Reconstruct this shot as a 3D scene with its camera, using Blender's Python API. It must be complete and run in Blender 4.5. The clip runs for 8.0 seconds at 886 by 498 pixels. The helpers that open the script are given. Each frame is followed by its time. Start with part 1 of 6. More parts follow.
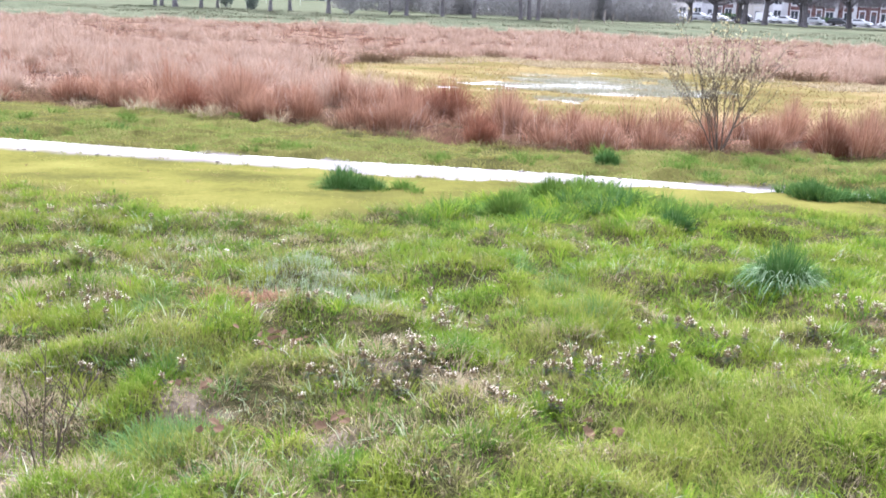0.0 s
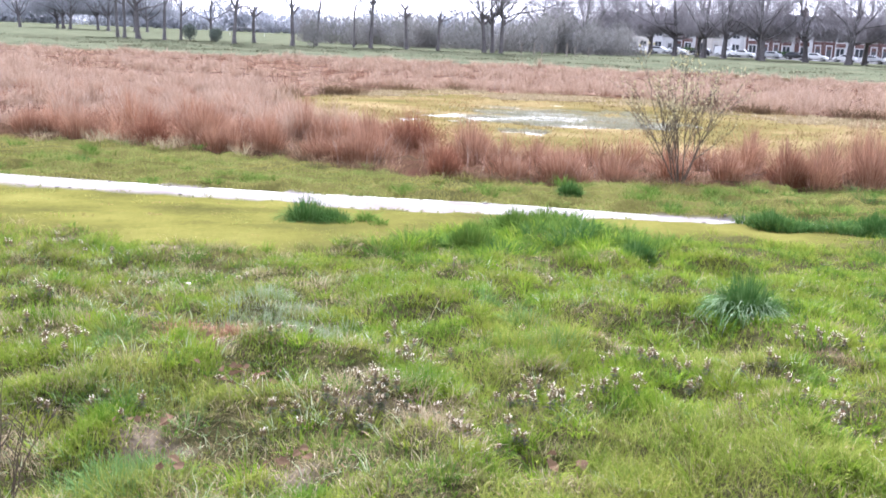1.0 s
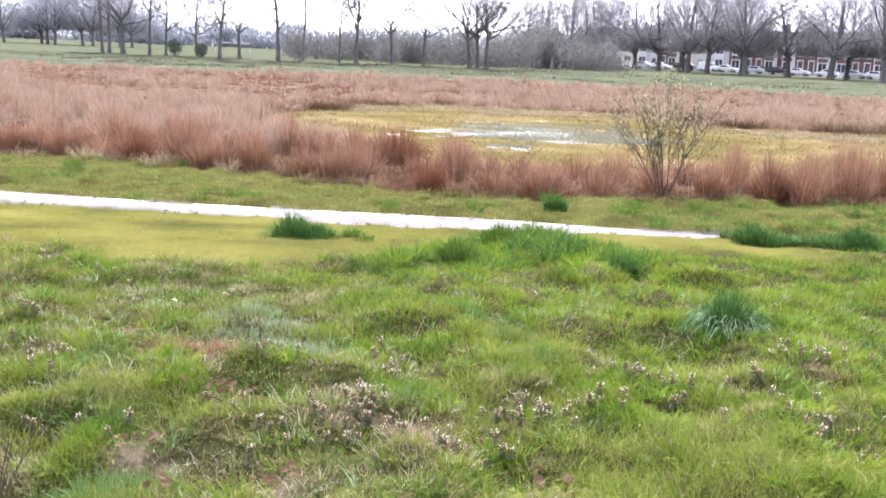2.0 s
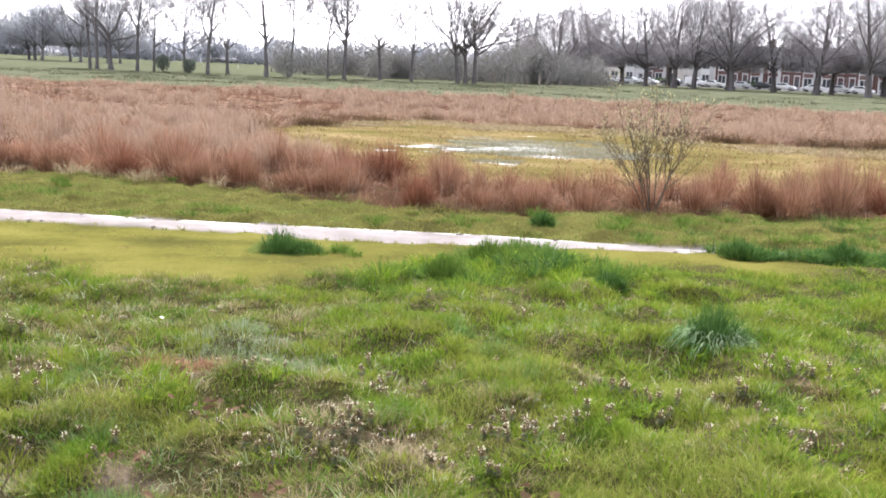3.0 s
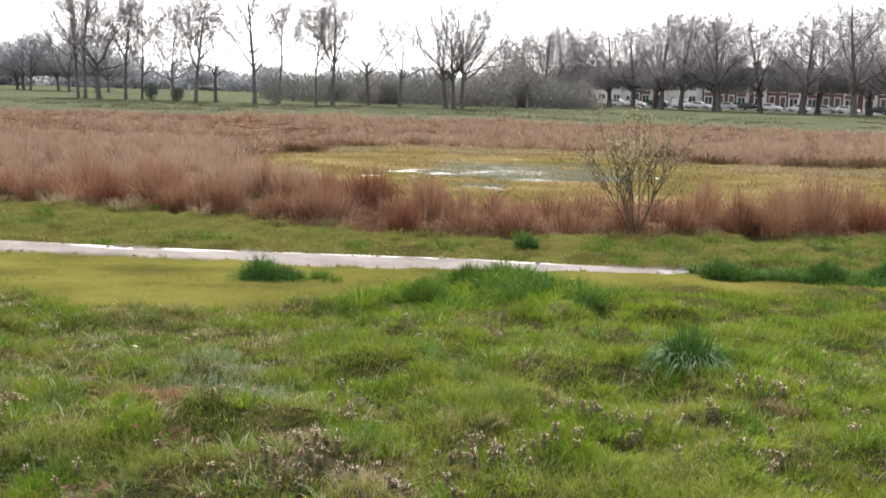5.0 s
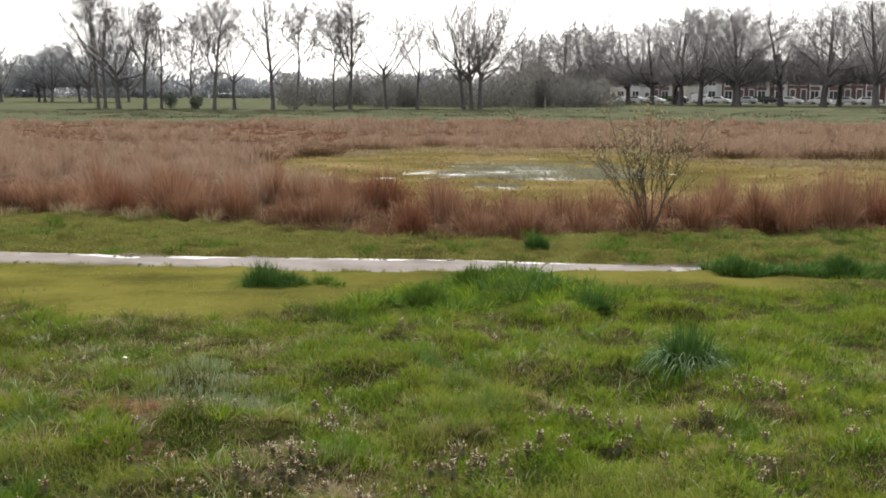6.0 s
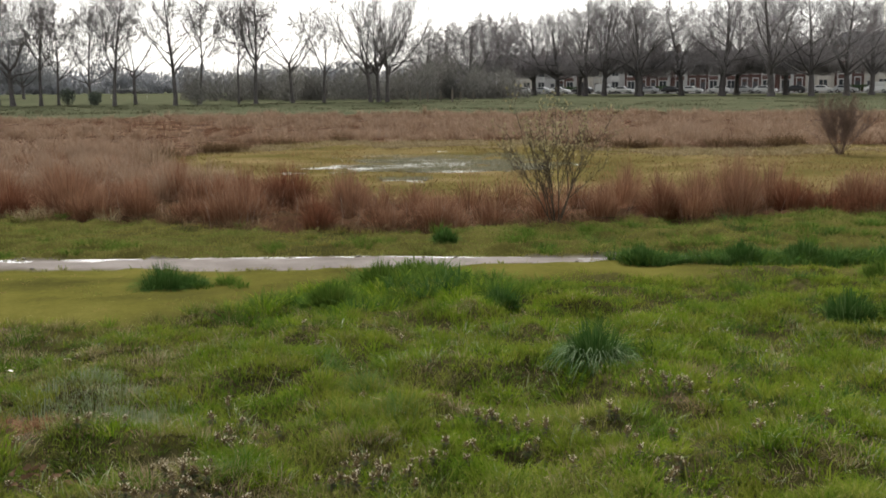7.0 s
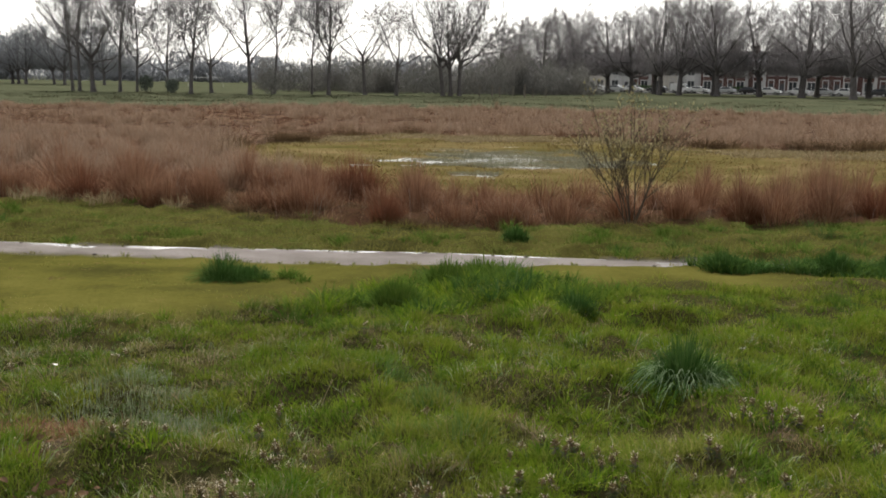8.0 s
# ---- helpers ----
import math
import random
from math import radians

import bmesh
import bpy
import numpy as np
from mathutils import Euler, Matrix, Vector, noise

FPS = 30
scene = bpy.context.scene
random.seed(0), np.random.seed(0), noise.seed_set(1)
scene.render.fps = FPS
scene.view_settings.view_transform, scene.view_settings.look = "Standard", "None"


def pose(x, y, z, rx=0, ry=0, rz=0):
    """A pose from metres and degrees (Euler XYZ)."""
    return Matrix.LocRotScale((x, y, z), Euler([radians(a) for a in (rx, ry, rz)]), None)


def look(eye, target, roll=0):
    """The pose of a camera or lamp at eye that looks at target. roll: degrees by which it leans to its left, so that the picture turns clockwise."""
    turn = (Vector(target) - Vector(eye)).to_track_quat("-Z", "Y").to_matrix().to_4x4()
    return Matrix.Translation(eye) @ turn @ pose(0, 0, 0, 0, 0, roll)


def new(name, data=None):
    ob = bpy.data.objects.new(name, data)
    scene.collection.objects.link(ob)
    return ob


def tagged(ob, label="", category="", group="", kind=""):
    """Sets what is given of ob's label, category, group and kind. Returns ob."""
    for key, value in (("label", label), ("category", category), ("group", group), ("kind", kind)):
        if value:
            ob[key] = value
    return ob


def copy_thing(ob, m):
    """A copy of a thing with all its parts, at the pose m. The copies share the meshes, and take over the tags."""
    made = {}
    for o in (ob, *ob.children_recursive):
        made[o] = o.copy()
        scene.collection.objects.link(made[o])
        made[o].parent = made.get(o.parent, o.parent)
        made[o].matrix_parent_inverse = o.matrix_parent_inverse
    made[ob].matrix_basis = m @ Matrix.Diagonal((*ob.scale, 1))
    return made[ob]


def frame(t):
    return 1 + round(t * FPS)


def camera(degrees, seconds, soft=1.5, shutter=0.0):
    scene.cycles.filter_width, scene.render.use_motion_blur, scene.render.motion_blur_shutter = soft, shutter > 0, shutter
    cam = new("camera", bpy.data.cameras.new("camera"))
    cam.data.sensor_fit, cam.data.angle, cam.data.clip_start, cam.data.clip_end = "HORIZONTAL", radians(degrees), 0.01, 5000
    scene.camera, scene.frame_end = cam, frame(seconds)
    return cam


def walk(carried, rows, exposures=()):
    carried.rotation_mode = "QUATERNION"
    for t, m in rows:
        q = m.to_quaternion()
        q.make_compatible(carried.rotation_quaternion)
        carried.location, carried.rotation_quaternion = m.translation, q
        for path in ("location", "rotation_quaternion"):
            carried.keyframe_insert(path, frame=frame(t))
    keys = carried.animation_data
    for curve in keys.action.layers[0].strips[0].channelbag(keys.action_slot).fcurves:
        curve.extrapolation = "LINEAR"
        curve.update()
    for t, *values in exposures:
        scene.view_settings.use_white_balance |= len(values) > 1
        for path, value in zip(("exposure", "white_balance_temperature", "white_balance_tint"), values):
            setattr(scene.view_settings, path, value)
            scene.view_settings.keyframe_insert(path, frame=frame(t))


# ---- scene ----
cam = camera(47.8, 8.0, soft=1.8)
PATH = [
    (0, (-0.4, 0.166, 1.483), (-0.529, 2.103, 1.001), 2.2),
    (0.5, (-0.395, 0.175, 1.488), (-0.469, 2.124, 1.045), 2.4),
    (1, (-0.395, 0.167, 1.488), (-0.457, 2.122, 1.07), 2.4),
    (1.5, (-0.396, 0.156, 1.492), (-0.445, 2.114, 1.089), 2.4),
    (3, (-0.389, 0.136, 1.508), (-0.403, 2.104, 1.15), 2.3),
    (3.5, (-0.38, 0.136, 1.511), (-0.384, 2.106, 1.166), 2.3),
    (4, (-0.369, 0.132, 1.509), (-0.361, 2.105, 1.179), 2.1),
    (4.5, (-0.356, 0.13, 1.51), (-0.338, 2.105, 1.194), 2.1),
    (6, (-0.15, 0.291, 1.491), (-0.192, 2.267, 1.184), 0.1),
    (6.5, (-0.114, 0.355, 1.487), (-0.123, 2.331, 1.175), -0.5),
    (7, (-0.109, 0.417, 1.497), (0.026, 2.387, 1.175), -0.5),
    (7.5, (-0.119, 0.565, 1.492), (0.046, 2.528, 1.148), -0.5),
    (8, (-0.12, 0.818, 1.46), (-0.118, 2.79, 1.128), 0.8),
]
walk(cam, [(t, look(e, a, r)) for t, e, a, r in PATH],
     exposures=[(0, 2.05, 5400, 21), (0.5, 1.96, 5430, 21), (1.5, 1.89, 5530, 20.5), (3.0, 1.53, 6030, 16), (4.0, 1.42, 6250, 13), (4.5, 1.16, 6330, 12), (6.0, 0.55, 6550, 9), (6.5, 0.2, 6600, 8), (7.0, 0.15, 6620, 8), (8.0, 0.02, 6620, 8)])

# ---- light: a bright overcast spring day ----
world = bpy.data.worlds.new("overcast_sky")
scene.world = world
world.use_nodes = True
wn, wl = world.node_tree.nodes, world.node_tree.links
sky = wn.new("ShaderNodeTexSky")
sky.sky_type = "NISHITA"
sky.sun_disc = False
sky.sun_elevation = radians(42)
sky.sun_rotation = radians(-12)
sky.air_density = 1.0
sky.dust_density = 4.0
hsv = wn.new("ShaderNodeHueSaturation")
hsv.inputs["Saturation"].default_value = 0.12
hsv.inputs["Value"].default_value = 1.9
wl.new(sky.outputs["Color"], hsv.inputs["Color"])
wl.new(hsv.outputs["Color"], wn["Background"].inputs["Color"])
wn["Background"].inputs["Strength"].default_value = 0.14
sun = new("sun", bpy.data.lights.new("sun", "SUN"))
sun.data.energy = 2.6
sun.data.angle = radians(10)
sun.data.color = (1.0, 0.96, 0.9)
sun.matrix_world = look((0, 0, 30), (0 - 30 * math.sin(radians(-12)) * 0.9, -30 * 0.98, 0))


# ---- materials ----
def node_mat(name, rough=0.8, spec=0.3):
    m = bpy.data.materials.new(name)
    m.use_nodes = True
    b = m.node_tree.nodes["Principled BSDF"]
    b.inputs["Roughness"].default_value = rough
    b.inputs["Specular IOR Level"].default_value = spec
    return m, m.node_tree.nodes, m.node_tree.links, b


def ramp(nodes, stops):
    r = nodes.new("ShaderNodeValToRGB")
    el = r.color_ramp.elements
    while len(el) < len(stops):
        el.new(0.5)
    for e, (p, c) in zip(el, stops):
        e.position, e.color = p, (*c, 1)
    return r


def noise_tex(nodes, links, scale, detail=4, coord="Object", stretch=None, rough=0.6):
    tc = nodes.new("ShaderNodeTexCoord")
    n = nodes.new("ShaderNodeTexNoise")
    n.inputs["Scale"].default_value, n.inputs["Detail"].default_value = scale, detail
    n.inputs["Roughness"].default_value = rough
    if stretch:
        mp = nodes.new("ShaderNodeMapping")
        mp.inputs["Scale"].default_value = stretch
        links.new(tc.outputs[coord], mp.inputs["Vector"])
        links.new(mp.outputs["Vector"], n.inputs["Vector"])
    else:
        links.new(tc.outputs[coord], n.inputs["Vector"])
    return n


def mix_col(nodes, links, fac, a, b, kind="MIX"):
    m = nodes.new("ShaderNodeMix")
    m.data_type, m.blend_type = "RGBA", kind
    for sock, v in ((m.inputs[0], fac), (m.inputs[6], a), (m.inputs[7], b)):
        if hasattr(v, "links") or hasattr(v, "is_linked"):
            links.new(v, sock)
        elif isinstance(v, (int, float)):
            sock.default_value = v
        else:
            sock.default_value = (*v, 1)
    return m.outputs[2]


def add_bump(nodes, links, b, height, strength, distance):
    bp = nodes.new("ShaderNodeBump")
    bp.inputs["Strength"].default_value, bp.inputs["Distance"].default_value = strength, distance
    links.new(height, bp.inputs["Height"])
    links.new(bp.outputs["Normal"], b.inputs["Normal"])


def blade_mat(name, stops, patch_a, patch_b, scale=1.2, amount=0.5, rough=0.7, through_light=0.22, spec=0.0, tip=None, tip_amount=0.7):
    """Leaf blades: one colour for each blade, drifting in patches over the ground; dead ones bleach towards the tip."""
    m, n, l, b = node_mat(name, rough, spec)
    geo = n.new("ShaderNodeNewGeometry")
    r = ramp(n, stops)
    l.new(geo.outputs["Random Per Island"], r.inputs["Fac"])
    nt = noise_tex(n, l, scale, 3)
    pr = ramp(n, [(0.38, patch_a), (0.62, patch_b)])
    l.new(nt.outputs["Fac"], pr.inputs["Fac"])
    col = mix_col(n, l, amount, r.outputs["Color"], pr.outputs["Color"])
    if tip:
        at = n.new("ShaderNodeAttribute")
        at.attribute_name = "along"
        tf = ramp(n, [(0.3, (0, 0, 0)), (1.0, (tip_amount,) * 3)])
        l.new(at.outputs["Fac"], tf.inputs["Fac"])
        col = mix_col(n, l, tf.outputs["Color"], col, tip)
    l.new(col, b.inputs["Base Color"])
    tr = n.new("ShaderNodeBsdfTranslucent")
    l.new(col, tr.inputs["Color"])
    mx = n.new("ShaderNodeMixShader")
    mx.inputs["Fac"].default_value = through_light
    l.new(b.outputs["BSDF"], mx.inputs[1])
    l.new(tr.outputs["BSDF"], mx.inputs[2])
    l.new(mx.outputs["Shader"], n["Material Output"].inputs["Surface"])
    return m


def plain_mat(name, col, rough=0.6, spec=0.4, var=0.18, scale=6.0, metal=0.0, bump=0.0):
    m, n, l, b = node_mat(name, rough, spec)
    nt = noise_tex(n, l, scale, 5)
    lo, hi = tuple(c * (1 - var) for c in col), tuple(min(1, c * (1 + var)) for c in col)
    r = ramp(n, [(0.3, lo), (0.7, hi)])
    l.new(nt.outputs["Fac"], r.inputs["Fac"])
    l.new(r.outputs["Color"], b.inputs["Base Color"])
    b.inputs["Metallic"].default_value = metal
    if bump:
        add_bump(n, l, b, nt.outputs["Fac"], 0.6, bump)
    return m


MAT = {}
MAT["meadow"] = blade_mat("meadow_blades", [(0.0, (0.0407, 0.0764, 0.008)), (0.3, (0.0999, 0.151, 0.016)), (0.6, (0.173, 0.212, 0.0279)), (0.85, (0.295, 0.293, 0.0798)), (1.0, (0.0693, 0.134, 0.0109))],
                          (0.176, 0.186, 0.0239), (0.053, 0.134, 0.007), 4.2, 0.5, 0.7, 0.25, 0.0)
MAT["thatch"] = blade_mat("old_turf_thatch", [(0.0, (0.05, 0.055, 0.012)), (0.5, (0.094, 0.105, 0.019)), (0.8, (0.155, 0.145, 0.044)), (1.0, (0.066, 0.094, 0.011))],
                          (0.122, 0.112, 0.028), (0.05, 0.082, 0.009), 4.0, 0.52)
MAT["spring_grass"] = blade_mat("yellow_green_blades", [(0.0, (0.0772, 0.109, 0.02)), (0.5, (0.17, 0.194, 0.034)), (0.85, (0.258, 0.257, 0.06)), (1.0, (0.371, 0.325, 0.14))],
                                (0.17, 0.184, 0.03), (0.118, 0.157, 0.022), 3.0, 0.4)
MAT["thatch_tan"] = blade_mat("tan_turf_thatch", [(0.0, (0.0784, 0.0684, 0.0291)), (0.5, (0.14, 0.125, 0.047)), (0.8, (0.224, 0.188, 0.0952)), (1.0, (0.101, 0.114, 0.0336))],
                              (0.185, 0.15, 0.0694), (0.0952, 0.112, 0.0314), 4.0, 0.5)
MAT["olive_dry"] = blade_mat("dull_olive_blades", [(0.0, (0.056, 0.0713, 0.0176)), (0.3, (0.112, 0.122, 0.033)), (0.6, (0.174, 0.172, 0.055)), (0.85, (0.269, 0.236, 0.104)), (1.0, (0.0952, 0.0978, 0.0286))],
                             (0.168, 0.145, 0.0528), (0.0986, 0.127, 0.0308), 4.0, 0.4)
# Much paler than the meadow blades: glints painted as leaf colour.
MAT["glint_blade"] = blade_mat("glossy_glint_blades", [(0.0, (0.12, 0.16, 0.06)), (0.5, (0.21, 0.26, 0.12)), (0.85, (0.33, 0.36, 0.21)), (1.0, (0.43, 0.42, 0.29))],
                               (0.17, 0.21, 0.09), (0.26, 0.29, 0.15), 4.0, 0.3, 0.4, 0.22, 0.1)
MAT["lush"] = blade_mat("lush_blades", [(0.0, (0.055, 0.112, 0.008)), (0.5, (0.148, 0.22, 0.016)), (0.85, (0.24, 0.282, 0.032)), (1.0, (0.34, 0.325, 0.08))],
                        (0.142, 0.204, 0.014), (0.092, 0.172, 0.01), 2.0, 0.4, 0.65, 0.25, 0.0)
MAT["moss_blade"] = blade_mat("mossy_turf_blades", [(0.0, (0.077, 0.07, 0.0095)), (0.5, (0.097, 0.086, 0.0125)), (1.0, (0.07, 0.073, 0.0125))],
                              (0.09, 0.08, 0.011), (0.07, 0.073, 0.0125), 1.0, 0.5)
MAT["verge"] = blade_mat("verge_blades", [(0.0, (0.13, 0.15, 0.038)), (0.5, (0.18, 0.178, 0.05)), (0.8, (0.225, 0.195, 0.07)), (1.0, (0.27, 0.21, 0.10))],
                         (0.188, 0.172, 0.05), (0.098, 0.148, 0.034), 0.9, 0.6)
MAT["tussock"] = blade_mat("dark_tussock_blades", [(0.0, (0.0247, 0.0615, 0.0133)), (0.5, (0.0437, 0.0933, 0.0218)), (0.85, (0.076, 0.127, 0.0351)), (1.0, (0.157, 0.207, 0.0858))],
                           (0.0351, 0.0784, 0.0179), (0.0494, 0.104, 0.0203), 3.0, 0.4, 0.6, 0.25, 0.0)
MAT["long_grass"] = blade_mat("long_grass_blades", [(0.0, (0.04, 0.085, 0.0135)), (0.5, (0.075, 0.128, 0.02)), (0.9, (0.115, 0.155, 0.032)), (1.0, (0.175, 0.19, 0.065))],
                              (0.058, 0.108, 0.017), (0.09, 0.14, 0.022), 2.2, 0.5, 0.7, 0.22, 0.0)
MAT["fescue"] = blade_mat("grey_green_blades", [(0.0, (0.13, 0.165, 0.085)), (0.6, (0.22, 0.25, 0.155)), (1.0, (0.34, 0.36, 0.27))], (0.17, 0.205, 0.11), (0.245, 0.275, 0.18), 3.0, 0.4)
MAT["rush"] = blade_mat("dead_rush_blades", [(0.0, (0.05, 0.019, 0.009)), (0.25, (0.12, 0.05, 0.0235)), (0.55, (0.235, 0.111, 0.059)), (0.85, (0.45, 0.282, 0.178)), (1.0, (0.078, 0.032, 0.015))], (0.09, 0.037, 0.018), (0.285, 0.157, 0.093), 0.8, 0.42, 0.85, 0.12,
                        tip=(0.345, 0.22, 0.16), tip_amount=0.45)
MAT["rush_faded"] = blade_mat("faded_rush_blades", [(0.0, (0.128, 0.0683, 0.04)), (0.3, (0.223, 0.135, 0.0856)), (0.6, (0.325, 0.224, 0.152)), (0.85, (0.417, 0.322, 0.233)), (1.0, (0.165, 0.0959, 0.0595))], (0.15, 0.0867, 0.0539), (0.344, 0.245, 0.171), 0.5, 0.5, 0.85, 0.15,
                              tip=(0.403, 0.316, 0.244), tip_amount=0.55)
MAT["straw"] = blade_mat("straw_blades", [(0.0, (0.132, 0.099, 0.034)), (0.5, (0.192, 0.135, 0.058)), (1.0, (0.28, 0.2, 0.11))],
                         (0.115, 0.097, 0.027), (0.215, 0.148, 0.074), 0.22, 0.6, 0.7)
MAT["litter_straw"] = blade_mat("dry_stalks", [(0.0, (0.17, 0.13, 0.07)), (0.5, (0.28, 0.225, 0.13)), (1.0, (0.4, 0.345, 0.225))],
                                (0.23, 0.18, 0.1), (0.3, 0.25, 0.155), 4.0, 0.3, 0.7)
MAT["rush_tip"] = blade_mat("bleached_rush_stems", [(0.0, (0.248, 0.179, 0.137)), (0.5, (0.313, 0.245, 0.195)), (1.0, (0.38, 0.315, 0.255))], (0.265, 0.197, 0.155), (0.347, 0.28, 0.222), 0.8, 0.4)
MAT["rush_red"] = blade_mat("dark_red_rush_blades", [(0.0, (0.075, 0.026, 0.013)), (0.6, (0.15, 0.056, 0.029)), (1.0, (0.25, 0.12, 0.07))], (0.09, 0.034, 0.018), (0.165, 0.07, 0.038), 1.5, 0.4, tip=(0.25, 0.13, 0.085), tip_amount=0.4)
MAT["brown_grass"] = blade_mat("brown_dead_grass", [(0.0, (0.105, 0.066, 0.036)), (0.5, (0.175, 0.115, 0.062)), (1.0, (0.28, 0.205, 0.12))], (0.12, 0.078, 0.043), (0.21, 0.15, 0.085), 3.0, 0.4)
MAT["pale_blade"] = blade_mat("pale_drooping_blades", [(0.0, (0.0495, 0.097, 0.032)), (0.4, (0.108, 0.17, 0.072)), (0.75, (0.243, 0.31, 0.176)), (1.0, (0.378, 0.456, 0.296))], (0.09, 0.145, 0.06), (0.198, 0.262, 0.144), 5.0, 0.2)
# Wet rush bases, with the shade at their foot painted into the colour.
MAT["rush_foot_shade"] = blade_mat("wet_shaded_rush_bases", [(0.0, (0.065, 0.0416, 0.0234)), (0.6, (0.111, 0.0715, 0.039)), (1.0, (0.169, 0.117, 0.065))], (0.0715, 0.0468, 0.026), (0.124, 0.0832, 0.0468), 0.8, 0.4)
MAT["straw_pale"] = blade_mat("pale_straw_blades", [(0.0, (0.17, 0.13, 0.075)), (0.5, (0.27, 0.215, 0.13)), (1.0, (0.36, 0.30, 0.19))], (0.19, 0.15, 0.085), (0.30, 0.245, 0.15), 2.0, 0.4)
MAT["blue_green"] = blade_mat("soft_blue_green_blades", [(0.0, (0.07, 0.13, 0.035)), (0.6, (0.115, 0.19, 0.055)), (1.0, (0.18, 0.24, 0.09))], (0.08, 0.145, 0.04), (0.13, 0.20, 0.065), 3.0, 0.4)
MAT["sedge"] = blade_mat("sedge_blades", [(0.0, (0.13, 0.13, 0.085)), (0.6, (0.22, 0.21, 0.15)), (1.0, (0.32, 0.29, 0.21))], (0.17, 0.17, 0.11), (0.25, 0.235, 0.17), 1.0, 0.4)
MAT["herb"] = blade_mat("small_herb_leaves", [(0.0, (0.0333, 0.06, 0.0144)), (0.5, (0.0712, 0.11, 0.024)), (0.85, (0.123, 0.15, 0.048)), (1.0, (0.228, 0.23, 0.12))], (0.0475, 0.085, 0.0176), (0.095, 0.12, 0.032), 4.0, 0.4, 0.4, 0.25, 0.06)
MAT["field"] = blade_mat("field_blades", [(0.0, (0.054, 0.066, 0.037)), (0.6, (0.082, 0.085, 0.05)), (1.0, (0.12, 0.1, 0.07))],
                         (0.066, 0.076, 0.043), (0.096, 0.09, 0.055), 0.08, 0.5)
MAT["bark"] = plain_mat("grey_bark", (0.108, 0.099, 0.096), 0.9, 0.1, 0.35, 3.0, 0, 0.03)
MAT["shrub_bark"] = plain_mat("olive_brown_bark", (0.066, 0.05, 0.034), 0.85, 0.15, 0.3, 6.0)
MAT["scrub_brown"] = blade_mat("dull_brown_twigs", [(0.0, (0.135, 0.0945, 0.077)), (1.0, (0.23, 0.169, 0.14))], (0.149, 0.108, 0.0868), (0.203, 0.149, 0.126), 1.0, 0.4)
MAT["bark_dark"] = plain_mat("dark_bark", (0.1, 0.091, 0.088), 0.9, 0.1, 0.35, 3.0, 0, 0.03)
MAT["twig"] = blade_mat("bare_twigs", [(0.0, (0.165, 0.152, 0.155)), (0.6, (0.23, 0.214, 0.217)), (1.0, (0.29, 0.27, 0.26))], (0.182, 0.17, 0.172), (0.258, 0.241, 0.24), 0.2, 0.4, 0.9, 0.1, 0.0)
MAT["twig_red"] = blade_mat("reddish_twigs", [(0.0, (0.17, 0.11, 0.095)), (1.0, (0.27, 0.18, 0.155))],
                            (0.19, 0.125, 0.105), (0.25, 0.17, 0.15), 0.2, 0.4, 0.8, 0.1, 0.15)
# Scrub and roadside twigs are lifted towards grey in place of distance haze.
MAT["scrub"] = blade_mat("scrub_twigs", [(0.0, (0.14, 0.136, 0.126)), (0.5, (0.19, 0.184, 0.168)), (1.0, (0.24, 0.232, 0.206))], (0.148, 0.146, 0.136), (0.212, 0.2, 0.182), 0.12, 0.5, 0.9, 0.15, 0.0)
MAT["road_twig"] = blade_mat("dark_grey_twigs", [(0.0, (0.19, 0.176, 0.179)), (0.6, (0.272, 0.253, 0.257)), (1.0, (0.355, 0.33, 0.328))], (0.212, 0.197, 0.2), (0.305, 0.285, 0.288), 0.2, 0.4, 0.9, 0.1, 0.0)
# Aerial haze painted in: these twigs are paled towards bluish grey.
MAT["scrub_haze"] = blade_mat("haze_paled_twigs", [(0.0, (0.235, 0.24, 0.255)), (1.0, (0.35, 0.358, 0.378))], (0.26, 0.265, 0.28), (0.33, 0.338, 0.356), 0.05, 0.5, 0.9, 0.15, 0.0)
# Evergreen colour is lightened as well, to paint haze over far bushes.
MAT["evergreen"] = blade_mat("evergreen_sprays", [(0.0, (0.075, 0.091, 0.075)), (1.0, (0.15, 0.168, 0.135))], (0.09, 0.109, 0.09), (0.135, 0.154, 0.12), 1.0, 0.4)
MAT["bud"] = blade_mat("opening_buds", [(0.0, (0.229, 0.202, 0.103)), (0.6, (0.334, 0.297, 0.163)), (1.0, (0.422, 0.378, 0.241))], (0.264, 0.232, 0.12), (0.37, 0.331, 0.189), 6.0, 0.3)
MAT["nettle_stem"] = plain_mat("purplish_stem", (0.16, 0.12, 0.09), 0.6, 0.3)
MAT["nettle_leaf"] = blade_mat("dull_green_leaves", [(0.0, (0.045, 0.0585, 0.027)), (0.6, (0.0675, 0.0765, 0.036)), (1.0, (0.09, 0.0765, 0.0495))],
                               (0.054, 0.063, 0.0315), (0.0765, 0.0675, 0.045), 9.0, 0.3)
MAT["nettle_top"] = blade_mat("purple_top_leaves", [(0.0, (0.062, 0.045, 0.022)), (0.6, (0.1, 0.073, 0.035)), (1.0, (0.145, 0.115, 0.055))], (0.075, 0.056, 0.028), (0.112, 0.084, 0.042), 9.0, 0.3)
MAT["petal"] = blade_mat("pale_pink_petals", [(0.0, (0.42, 0.36, 0.26)), (1.0, (0.62, 0.56, 0.44))], (0.45, 0.385, 0.29), (0.56, 0.5, 0.39), 9.0, 0.3)
